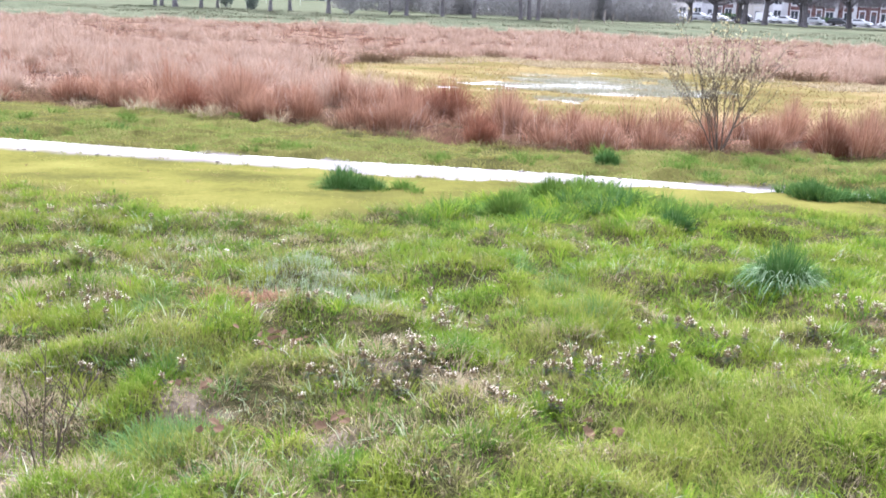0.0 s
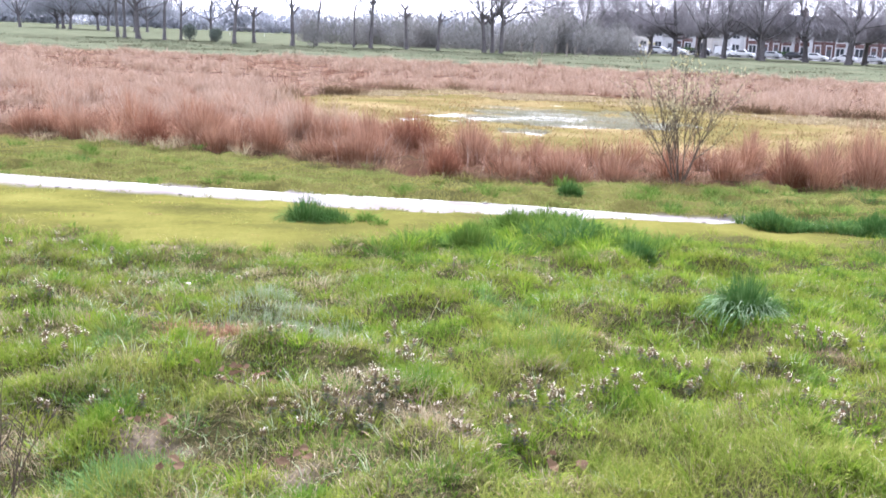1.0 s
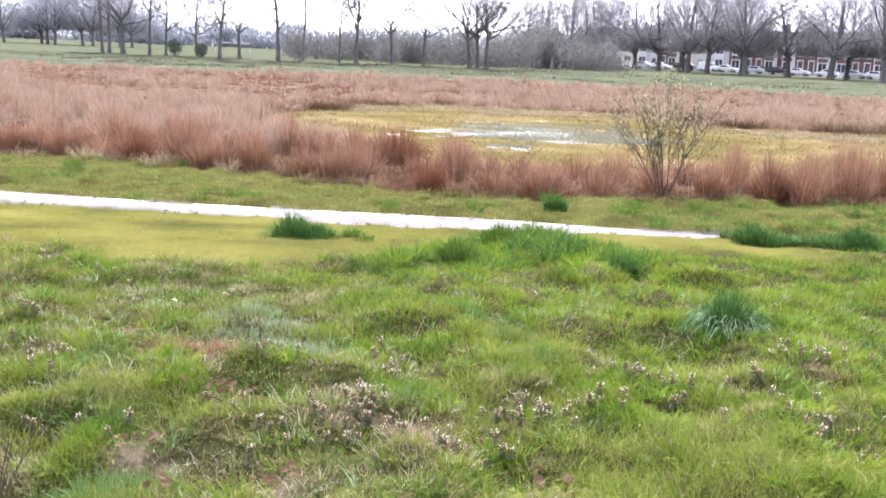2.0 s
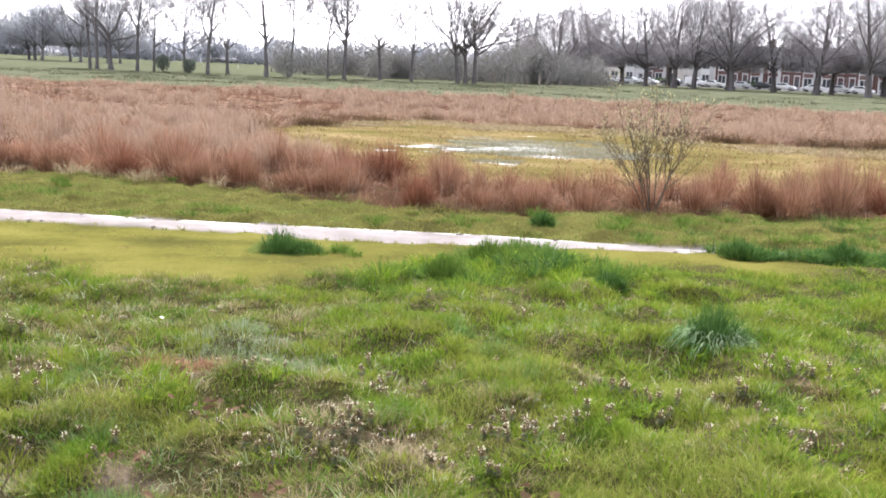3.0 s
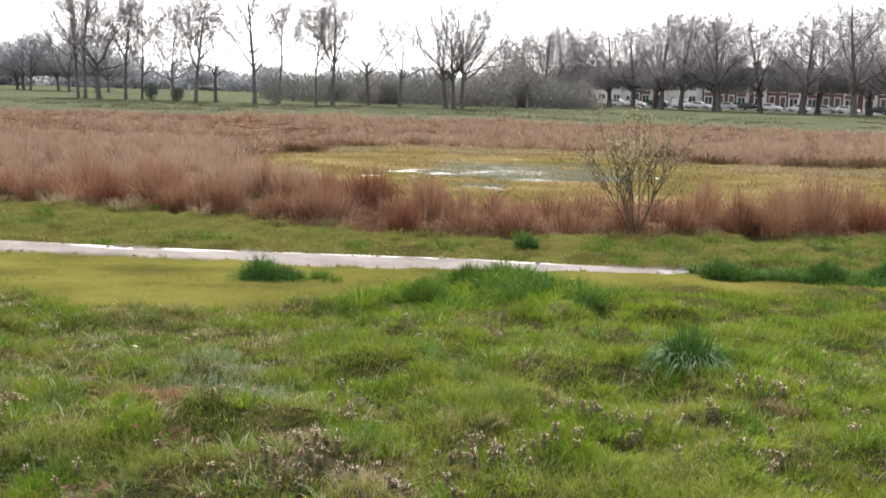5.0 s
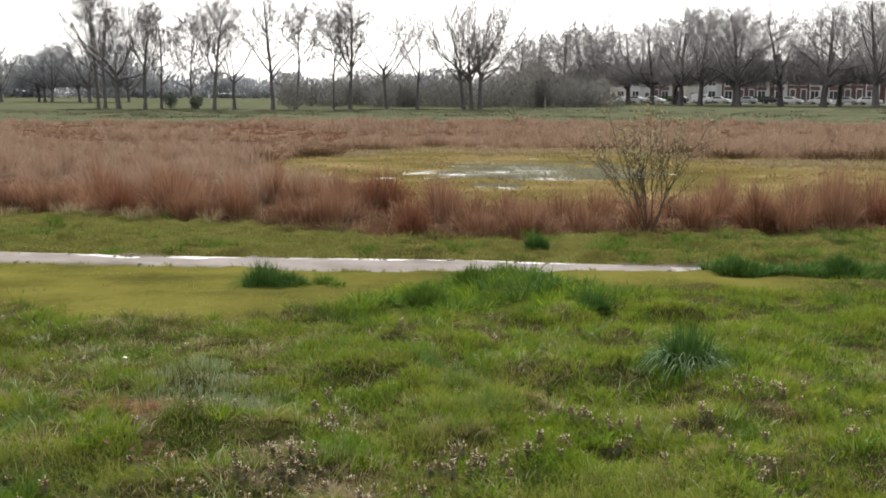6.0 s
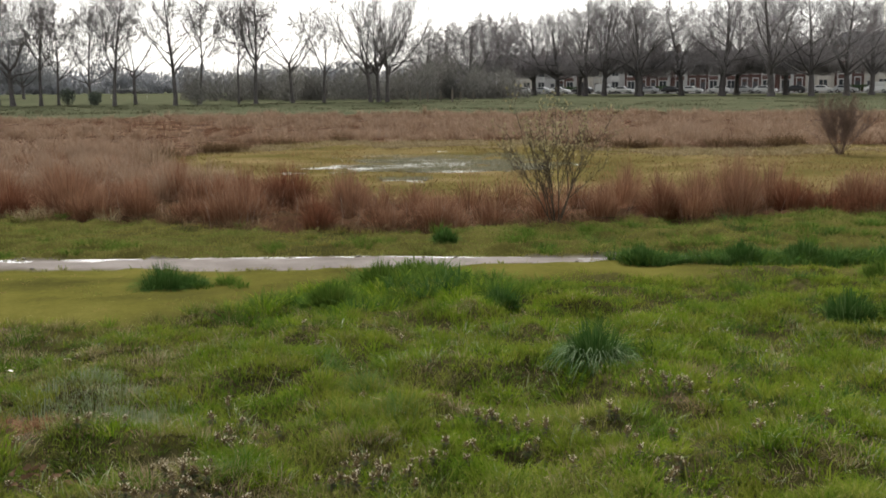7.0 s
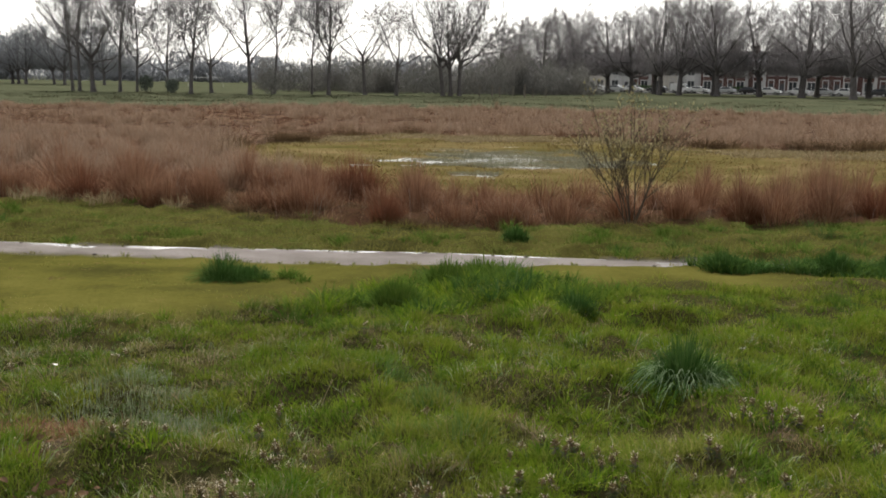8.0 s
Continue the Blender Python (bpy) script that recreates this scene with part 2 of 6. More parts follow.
MAT["dead_leaf"] = blade_mat("dead_leaf_brown", [(0.0, (0.0554, 0.0315, 0.0182)), (0.4, (0.102, 0.0612, 0.0347)), (0.75, (0.152, 0.106, 0.066)), (1.0, (0.249, 0.198, 0.128))],
                             (0.0739, 0.0432, 0.0255), (0.129, 0.0873, 0.0537), 30.0, 0.35, 0.6, 0.15)
MAT["pale_leaf"] = plain_mat("bleached_leaf", (0.5, 0.47, 0.38), 0.6, 0.3, 0.1, 30)
MAT["mud"] = plain_mat("wet_mud", (0.07, 0.055, 0.04), 0.6, 0.3, 0.3, 20)
MAT["post"] = plain_mat("weathered_timber", (0.2, 0.17, 0.14), 0.85, 0.2, 0.3, 5)
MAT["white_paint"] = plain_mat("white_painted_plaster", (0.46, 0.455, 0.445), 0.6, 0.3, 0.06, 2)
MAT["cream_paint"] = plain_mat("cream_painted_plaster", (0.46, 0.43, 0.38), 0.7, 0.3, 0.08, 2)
MAT["slate"] = plain_mat("slate_roof", (0.085, 0.085, 0.09), 0.9, 0.0, 0.25, 2)
MAT["glass"] = plain_mat("window_glass", (0.035, 0.04, 0.045), 0.06, 0.6, 0.1, 1)
MAT["tyre"] = plain_mat("tyre_rubber", (0.025, 0.025, 0.025), 0.8, 0.3)
MAT["rim"] = plain_mat("alloy_rim", (0.45, 0.45, 0.46), 0.35, 0.5, 0.1, 4, 0.8)
MAT["lamp_glass"] = plain_mat("headlight_glass", (0.7, 0.7, 0.7), 0.1, 0.6, 0.05)
MAT["hedge"] = blade_mat("hedge_leaves", [(0.0, (0.03, 0.06, 0.025)), (1.0, (0.07, 0.11, 0.04))],
                         (0.04, 0.075, 0.03), (0.06, 0.10, 0.04), 0.7, 0.5)


def brick_mat(name, col):
    m, n, l, b = node_mat(name, 0.85, 0.2)
    tc = n.new("ShaderNodeTexCoord")
    br = n.new("ShaderNodeTexBrick")
    br.inputs["Color1"].default_value = (*col, 1)
    br.inputs["Color2"].default_value = (*(c * 0.72 for c in col), 1)
    br.inputs["Mortar"].default_value = (0.32, 0.28, 0.25, 1)
    br.inputs["Scale"].default_value = 4.4
    br.inputs["Mortar Size"].default_value = 0.02
    mp = n.new("ShaderNodeMapping")
    mp.inputs["Rotation"].default_value = (radians(90), 0, 0)
    l.new(tc.outputs["Object"], mp.inputs["Vector"])
    l.new(mp.outputs["Vector"], br.inputs["Vector"])
    nt = noise_tex(n, l, 0.8, 4)
    l.new(mix_col(n, l, nt.outputs["Fac"], br.outputs["Color"], (col[0] * 0.6, col[1] * 0.6, col[2] * 0.6)), b.inputs["Base Color"])
    return m


MAT["brick"] = brick_mat("red_brick", (0.125, 0.06, 0.052))


def car_paint(name, col):
    m, n, l, b = node_mat(name, 0.28, 0.5)
    nt = noise_tex(n, l, 3.0, 4)
    r = ramp(n, [(0.3, tuple(c * 0.9 for c in col)), (0.7, col)])
    l.new(nt.outputs["Fac"], r.inputs["Fac"])
    l.new(r.outputs["Color"], b.inputs["Base Color"])
    b.inputs["Coat Weight"].default_value = 0.6
    b.inputs["Coat Roughness"].default_value = 0.06
    return m


def ground_material():
    m, n, l, b = node_mat("meadow_ground", 1.0, 0.0)

    def attr(name):
        a = n.new("ShaderNodeAttribute")
        a.attribute_name = name
        return a.outputs["Fac"]

    fine = noise_tex(n, l, 22, 5)
    mid = noise_tex(n, l, 2.2, 4)
    broad = noise_tex(n, l, 0.25, 4)
    soil = ramp(n, [(0.3, (0.024, 0.023, 0.01)), (0.55, (0.046, 0.042, 0.017)), (0.75, (0.085, 0.066, 0.038))])
    l.new(fine.outputs["Fac"], soil.inputs["Fac"])
    moss = ramp(n, [(0.34, (0.042, 0.041, 0.012)), (0.5, (0.078, 0.073, 0.0175)), (0.66, (0.11, 0.1, 0.027))])
    soft = noise_tex(n, l, 0.9, 5)
    mv = mix_col(n, l, 0.72, fine.outputs["Fac"], soft.outputs["Fac"])
    l.new(mv, moss.inputs["Fac"])
    col = mix_col(n, l, attr("moss"), soil.outputs["Color"], moss.outputs["Color"])
    litter = ramp(n, [(0.3, (0.03, 0.015, 0.009)), (0.7, (0.08, 0.042, 0.026))])
    l.new(mid.outputs["Fac"], litter.inputs["Fac"])
    col = mix_col(n, l, attr("rush"), col, litter.outputs["Color"])
    straw = ramp(n, [(0.30, (0.06, 0.053, 0.017)), (0.46, (0.098, 0.079, 0.028)), (0.68, (0.17, 0.125, 0.064))])
    sm = noise_tex(n, l, 0.45, 5, stretch=(0.6, 1.3, 1))
    l.new(sm.outputs["Fac"], straw.inputs["Fac"])
    col = mix_col(n, l, attr("straw"), col, straw.outputs["Color"])
    field = ramp(n, [(0.3, (0.044, 0.052, 0.03)), (0.55, (0.074, 0.078, 0.047)), (0.75, (0.11, 0.1, 0.066))])
    l.new(broad.outputs["Fac"], field.inputs["Fac"])
    col = mix_col(n, l, attr("field"), col, field.outputs["Color"])
    sand = ramp(n, [(0.3, (0.135, 0.118, 0.108)), (0.7, (0.215, 0.192, 0.18))])
    l.new(mid.outputs["Fac"], sand.inputs["Fac"])
    col = mix_col(n, l, attr("sand"), col, sand.outputs["Color"])
    bare = ramp(n, [(0.35, (0.055, 0.043, 0.029)), (0.65, (0.14, 0.11, 0.08))])
    l.new(fine.outputs["Fac"], bare.inputs["Fac"])
    col = mix_col(n, l, attr("bare"), col, bare.outputs["Color"])
    l.new(col, b.inputs["Base Color"])
    add_bump(n, l, b, fine.outputs["Fac"], 0.7, 0.02)
    return m


def water_material(name, body, rough, ripple):
    m, n, l, b = node_mat(name, rough, 0.5)
    b.inputs["IOR"].default_value = 1.33
    nt = noise_tex(n, l, 1.6, 4, stretch=(0.6, 1.4, 1))
    r = ramp(n, [(0.35, tuple(c * 0.8 for c in body)), (0.65, tuple(c * 1.15 for c in body))])
    l.new(nt.outputs["Fac"], r.inputs["Fac"])
    l.new(r.outputs["Color"], b.inputs["Base Color"])
    rr = ramp(n, [(0.42, (rough * 0.5,) * 3), (0.62, (min(1, rough * 2.5),) * 3)])
    l.new(nt.outputs["Fac"], rr.inputs["Fac"])
    l.new(rr.outputs["Color"], b.inputs["Roughness"])
    w = noise_tex(n, l, 14, 3)
    add_bump(n, l, b, w.outputs["Fac"], ripple, 0.01)
    return m


# ---- geometry helpers ----
RS = np.random.RandomState(7)
LATTICE = RS.rand(8, 256, 256)


def vn(x, y, size, seed=0):
    """Smooth value noise in 0..1 with cells of that size."""
    u, v = np.asarray(x) / size + 1000.5, np.asarray(y) / size + 1000.5
    iu, iv = np.floor(u).astype(int), np.floor(v).astype(int)
    fu, fv = u - iu, v - iv
    fu, fv = fu * fu * (3 - 2 * fu), fv * fv * (3 - 2 * fv)
    t = LATTICE[seed % 8]
    a, b2 = t[iu % 256, iv % 256], t[(iu + 1) % 256, iv % 256]
    c, d = t[iu % 256, (iv + 1) % 256], t[(iu + 1) % 256, (iv + 1) % 256]
    return (a * (1 - fu) + b2 * fu) * (1 - fv) + (c * (1 - fu) + d * fu) * fv


def step(lo, hi, v):
    s = np.clip((np.asarray(v) - lo) / (hi - lo), 0, 1)
    return s * s * (3 - 2 * s)


def raw_mesh(name, verts, loops, starts):
    me = bpy.data.meshes.new(name)
    me.vertices.add(len(verts))
    me.vertices.foreach_set("co", np.asarray(verts, np.float32).ravel())
    me.loops.add(len(loops))
    me.loops.foreach_set("vertex_index", np.asarray(loops, np.int32))
    me.polygons.add(len(starts))
    me.polygons.foreach_set("loop_start", np.asarray(starts, np.int32))
    me.update(calc_edges=True)
    me.validate()
    return me


def blade_data(base, h, w, bend, ang, segs=2, droop=0.35, rng=RS):
    """Tapered, bending leaf blades: arrays of vertices, loops and face starts."""
    n = len(base)
    d = np.stack([np.cos(ang), np.sin(ang), np.zeros(n)], 1)
    sa = ang + np.pi / 2 + rng.uniform(-0.9, 0.9, n)
    s = np.stack([np.cos(sa), np.sin(sa), np.zeros(n)], 1)
    per = 2 * segs + 1
    v = np.empty((n, per, 3))
    for k in range(segs + 1):
        t = k / segs
        c = base + d * (bend * h * t ** 1.7)[:, None]
        c[:, 2] += h * (t - droop * np.minimum(bend, 1.6) * t * t * 0.8)
        if k < segs:
            wd = (w * 0.5 * (1 - 0.45 * t))[:, None]
            v[:, 2 * k], v[:, 2 * k + 1] = c - s * wd, c + s * wd
        else:
            v[:, 2 * k] = c
    pat, st = [], []
    for k in range(segs - 1):
        st.append(len(pat))
        pat += [2 * k, 2 * k + 1, 2 * k + 3, 2 * k + 2]
    st.append(len(pat))
    pat += [2 * segs - 2, 2 * segs - 1, 2 * segs]
    loops = (np.arange(n)[:, None] * per + np.array(pat)[None]).ravel()
    starts = (np.arange(n)[:, None] * len(pat) + np.array(st)[None]).ravel()
    return v.reshape(-1, 3), loops, starts


def mark_along(me, count, segs):
    """Stores on each vertex how far up its blade it lies, 0 to 1."""
    row = np.repeat(np.arange(segs + 1) / segs, 2)[:-1]
    me.attributes.new("along", "FLOAT", "POINT").data.foreach_set("value", np.tile(row, count).astype(np.float32))


def blades(name, base, h, w, bend, ang, mat, segs=2, droop=0.35):
    bx, by, bz, s = on_bank(base[:, 0], base[:, 1], base[:, 2])
    me = raw_mesh(name, *blade_data(np.stack([bx, by, bz], 1), h * s, w * s, bend, ang, segs, droop))
    mark_along(me, len(base), segs)
    me.materials.append(mat)
    return new(name, me)


def part(name, bm, material, parent, label=""):
    me = bpy.data.meshes.new(name)
    bm.to_mesh(me)
    bm.free()
    me.materials.append(material)
    ob = new(name, me)
    ob.parent = parent
    if label:
        ob["label"] = label
    return ob


def mesh_part(name, me, material, parent, label=""):
    me.materials.append(material)
    ob = new(name, me)
    ob.parent = parent
    if label:
        ob["label"] = label
    return ob


def box(bm, x0, x1, y0, y1, z0, z1, bevel=0.0):
    r = bmesh.ops.create_cube(bm, size=1)
    for v in r["verts"]:
        v.co = Vector((x0 + (v.co.x + 0.5) * (x1 - x0), y0 + (v.co.y + 0.5) * (y1 - y0), z0 + (v.co.z + 0.5) * (z1 - z0)))
    if bevel:
        bmesh.ops.bevel(bm, geom=list({e for v in r["verts"] for e in v.link_edges}), offset=bevel, segments=1, affect="EDGES")
    return bm


def a_box(*a, bevel=0.0):
    return box(bmesh.new(), *a, bevel=bevel)


def tubes(polylines, sides=4):
    """Tapered tubes along polylines of (points, radii): vertices, loops, face starts."""
    vs, ls, off = [], [], 0
    ca = np.cos(np.arange(sides) * 2 * np.pi / sides)
    sa = np.sin(np.arange(sides) * 2 * np.pi / sides)
    ring = np.arange(sides)
    nxt = (ring + 1) % sides
    for pts, rad in polylines:
        p, r = np.asarray(pts, float), np.asarray(rad, float)
        d = np.gradient(p, axis=0)
        d /= np.linalg.norm(d, axis=1)[:, None] + 1e-9
        ref = np.array([0.0, 0.0, 1.0]) if abs(d[0, 2]) < 0.9 else np.array([1.0, 0.0, 0.0])
        u = np.cross(d, ref)
        u /= np.linalg.norm(u, axis=1)[:, None] + 1e-9
        w = np.cross(d, u)
        v = p[:, None] + r[:, None, None] * (u[:, None] * ca[None, :, None] + w[:, None] * sa[None, :, None])
        vs.append(v.reshape(-1, 3))
        for k in range(len(p) - 1):
            a = off + k * sides
            ls.append(np.stack([a + ring, a + nxt, a + sides + nxt, a + sides + ring], 1).ravel())
        off += len(p) * sides
    loops = np.concatenate(ls)
    return np.concatenate(vs), loops, np.arange(0, len(loops), 4)


# ---- the lie of the land ----
def path_near(x):
    return np.interp(x, [-16, -6, -4.8, -3.6, -2.4, -1.2, 0, 1, 2.3, 4], [11.0, 10.55, 10.42, 10.3, 10.12, 10.0, 10.02, 10.0, 10.14, 10.3])


def path_far(x):
    return np.interp(x, [-16, -6, -5, -3.8, -2.6, -1.3, 0, 1, 2.4, 4], [12.0, 11.3, 11.15, 11.0, 10.9, 10.85, 10.78, 10.6, 10.46, 10.4])


def path_mask(x, y):
    wob = (vn(x, y, 0.35, 3) - 0.5) * 0.16 + (vn(x, y, 0.12, 4) - 0.5) * 0.06
    d = np.minimum(np.minimum(y - path_near(x), path_far(x) - y) + wob, (2.5 - x) * 0.5 + wob)
    return step(-0.10, 0.06, d)


def pools_mask(x, y):
    m = 0
    for px, py, rx, ry in ((3.0, 10.27, 0.42, 0.17), (3.6, 10.22, 0.3, 0.13), (4.6, 10.36, 0.4, 0.15)):
        m = np.maximum(m, step(1.3, 0.7, np.hypot((x - px) / rx, (y - py) / ry)))
    return m


def pond_mask(x, y):
    r = np.hypot((x - 1.3) / 3.0, (y - 26.4) / 3.8)
    return step(1.05, 0.6, r + (vn(x * 0.6, y, 0.9, 5) - 0.5) * 0.9 + (vn(x * 0.5, y, 0.3, 6) - 0.5) * 1.1)


def rush_edge(x):
    e = np.interp(x, [-40, -9, -7, -5.8, -4, -2.7, -1.4, -0.7, 0.5, 2.3, 5, 6.2, 7.4, 12, 40],
                  [19, 16.9, 16.4, 15.9, 15.5, 14.8, 13.8, 13.4, 13.3, 13.7, 14.1, 14.5, 14.6, 15.2, 17])
    return e + (vn(x, x * 0, 0.7, 2) - 0.5) * 0.7 + (vn(x, x * 0, 0.25, 3) - 0.5) * 0.3


GLADE = [(-1.0, 17.6), (-1.6, 19.6), (-3.2, 21), (-4.6, 24), (-6.0, 30.0), (-4.6, 33), (-3, 37.2), (0.3, 36.6), (4.4, 36.8), (7.9, 31.6), (10.2, 30.4),
         (13.8, 31.8), (20, 31), (34, 34), (34, 20), (16, 18.6), (7, 17.9), (3, 17.4)]


def glade_mask(x, y):
    """Inside the open wet glade, 0 to 1, with a ragged edge."""
    x = x + (vn(x, y, 0.8, 1) - 0.5) * 1.8
    y = y + (vn(x, y, 1.1, 2) - 0.5) * 2.2
    inside = np.zeros(np.shape(x), bool)
    for (ax, ay), (bx, by) in zip(GLADE, GLADE[1:] + GLADE[:1]):
        cross = ((ay > y) != (by > y)) & (x < (bx - ax) * (y - ay) / (by - ay + 1e-9) + ax)
        inside ^= cross
    return inside.astype(float)


def rush_end(x):
    return np.interp(x, [-60, -26, -13, 0, 15, 26, 60], [62, 70, 74, 73, 75, 67, 66]) + (vn(x, x * 0, 3.0, 4) - 0.5) * 8


def rush_mask(x, y):
    return step(-0.15, 0.15, y - rush_edge(x)) * step(1.0, -1.0, y - rush_end(x)) * (1 - glade_mask(x, y))


def moss_edge(x):
    return np.interp(x, [-12, -3.5, -2.8, -2.05, -1.6, -1.2, 0, 1.4, 2.5, 12], [7.6, 7.3, 7.0, 6.6, 7.0, 7.7, 8.6, 8.9, 9.1, 9.3])


def moss_mask(x, y):
    return step(-0.8, 0.6, y - moss_edge(x) + (vn(x, y, 0.5, 6) - 0.5) * 1.3) * step(0.25, -0.05, y - path_near(x))


BARE = [(-1.31, 4.03, 0.16), (-1.53, 3.47, 0.18), (-0.98, 3.24, 0.15), (-1.34, 3.14, 0.14), (-2.0, 2.85, 0.45), (0.36, 4.95, 0.16), (-0.05, 3.38, 0.1),
        (-1.57, 4.55, 0.2), (-2.05, 4.92, 0.16), (-0.8, 3.9, 0.22), (-3.4, 6.9, 0.35), (-2.6, 6.7, 0.2), (1.12, 3.86, 0.16), (-0.4, 3.5, 0.12), (1.35, 4.85, 0.14)]


def bare_mask(x, y):
    m = 0
    for bx, by, br in BARE:
        m = np.maximum(m, step(1.2, 0.5, np.hypot(x - bx, y - by) / (0.8 * br) + (vn(x, y, 0.12, 2) - 0.5) * 1.1))
    return m


def ground_z(x, y):
    x, y = np.asarray(x, float), np.asarray(y, float)
    z = np.interp(y, [-50, 4, 5.8, 8, 10.4, 12.5, 14, 17, 9000], [0.06, 0.06, 0, -0.10, -0.25, -0.34, -0.40, -0.5, -0.5])
    near = step(40, 16, y)
    smooth = 1 - 0.75 * moss_mask(x, y)
    z = z + near * smooth * ((vn(x, y, 0.9, 0) - 0.5) * 0.09 + (vn(x, y, 0.36, 1) - 0.5) * 0.12 + (vn(x, y, 0.16, 2) - 0.5) * 0.085)
    z = z + (1 - near) * (vn(x, y, 6, 3) - 0.5) * 0.1 * step(40, 70, y)
    g = step(15.5, 18.5, y) * step(44, 38, y)
    z = z * (1 - g) + g * (-0.49 + (vn(x, y, 1.0, 4) - 0.5) * 0.03 + (vn(x, y, 0.3, 5) - 0.5) * 0.02)
    p = path_mask(x, y)
    across = (y - path_near(x)) / np.maximum(path_far(x) - path_near(x), 0.05)
    z = z * (1 - p) + p * (-0.2555 + 0.022 * (0.55 - across) - 0.012 * step(1.2, 2.2, x) - 0.02 * step(1.75, 2.1, x) + 0.045 * (vn(x * 0.3, y, 0.6, 6) - 0.5) + 0.022 * (vn(x * 0.5, y, 0.13, 1) - 0.5))
    q = pools_mask(x, y)
    z = z * (1 - q) + q * -0.29
    w = pond_mask(x, y)
    return z - w * 0.055


def drawn_in(x, y):
    """How far a place of the level plan is drawn in towards the viewer's corner, where the near bank climbs, most of all on its right."""
    t = np.clip((9.5 - y) / 5.5, 0, 1)
    across = np.clip((x + 0.38) / np.maximum(y - 0.13, 1.0), -0.6, 0.6)
    return 1 - t * (0.18 + 0.2 * across)


def on_bank(x, y, z):
    """Places of the level plan as they lie on the climbing bank, and the scale there."""
    s = drawn_in(x, y)
    return -0.38 + (x + 0.38) * s, 0.13 + (y - 0.13) * s, 1.51 + (z - 1.51) * s, s


def bank_pose(x, y, lift=0.0, rx=0, ry=0, rz=0, scale=1.0):
    """Placement of a small thing given by its place on the level plan."""
    bx, by, bz, s = on_bank(x, y, float(ground_z(x, y)) + lift)
    k = float(s) * scale
    return pose(float(bx), float(by), float(bz), rx, ry, rz) @ Matrix.Diagonal((k, k, k, 1))


def graded(lo, hi, cell, far_lo, far_hi, growth=1.13):
    mid = list(np.arange(lo, hi, cell))
    up, c, v = [], cell, hi
    while v < far_hi:
        up.append(v)
        c *= growth
        v += c
    dn, c, v = [], cell, lo
    while v > far_lo:
        c *= growth
        v -= c
        dn.append(v)
    return np.array(dn[::-1] + mid + up + [far_hi])


def build_ground():
    gx = graded(-6, 6.5, 0.085, -2500, 2500)
    gy = np.concatenate([graded(2.0, 14.5, 0.075, -60, 14.5, 1.3), graded(14.6, 36, 0.2, 14.55, 3500, 1.12)])
    gy = np.unique(np.round(gy, 3))
    X, Y = np.meshgrid(gx, gy)
    X, Y = X.ravel(), Y.ravel()
    v = np.stack(on_bank(X, Y, ground_z(X, Y))[:3], 1)
    nx, ny = len(gx), len(gy)
    i = (np.arange(ny - 1)[:, None] * nx + np.arange(nx - 1)[None]).ravel()
    loops = np.stack([i, i + 1, i + nx + 1, i + nx], 1).ravel()
    me = raw_mesh("ground", v, loops, np.arange(0, len(loops), 4))
    for name, val in (("moss", np.maximum(moss_mask(X, Y), 0.6 * step(-0.05, 0.15, Y - path_far(X)) * step(0.1, -0.2, Y - rush_edge(X)))), ("rush", rush_mask(X, Y)), ("sand", np.maximum(path_mask(X, Y), pools_mask(X, Y))), ("bare", bare_mask(X, Y)),
                      ("straw", glade_mask(X, Y) * step(16, 17, Y)), ("field", step(-2, 2, Y - rush_end(X)))):
        a = me.attributes.new(name, "FLOAT", "POINT")
        a.data.foreach_set("value", np.asarray(val, np.float32))
    me.materials.append(ground_material())
    for p in me.polygons:
        p.use_smooth = True
    return tagged(new("ground", me), "uneven wet common with mossy turf, mud and rough grass", "ground", kind="structure")


build_ground()


def water_sheet(name, x0, x1, y0, y1, z, mat, label):
    bm = bmesh.new()
    bmesh.ops.create_grid(bm, x_segments=24, y_segments=8, size=0.5)
    for v in bm.verts:
        v.co = Vector((x0 + (v.co.x + 0.5) * (x1 - x0), y0 + (v.co.y + 0.5) * (y1 - y0), z))
    me = bpy.data.meshes.new(name)
    bm.to_mesh(me)
    bm.free()
    me.materials.append(mat)
    return tagged(new(name, me), label, "water", kind="structure")


PUDDLE = water_material("clay_puddle", (0.12, 0.105, 0.1), 0.3, 0.6)
POND = water_material("pond_water", (0.15, 0.15, 0.12), 0.2, 0.2)


def strip_water():
    """The flooded track: a sheet that follows its curve and runs a little under both banks."""
    xs = np.arange(-15.5, 5.2, 0.25)
    v, f = [], []
    for x in xs:
        lo, hi = path_near(x) - 0.02, path_far(x) + 0.02
        v += [(x, lo, -0.262), (x, (lo + hi) / 2, -0.262), (x, hi, -0.262)]
    for i in range(len(xs) - 1):
        for k in (0, 1):
            a = i * 3 + k
            f.append((a, a + 3, a + 4, a + 1))
    me = bpy.data.meshes.new("flooded_track")
    me.from_pydata(v, [], f)
    me.materials.append(PUDDLE)
    return tagged(new("flooded_track", me), "long clay-coloured puddle lying in a sunken sandy track", "water", kind="structure")


strip_water()
water_sheet("pond", -3.6, 5.2, 21.0, 32.0, -0.522, POND, "shallow pond water between wet grass in the glade")


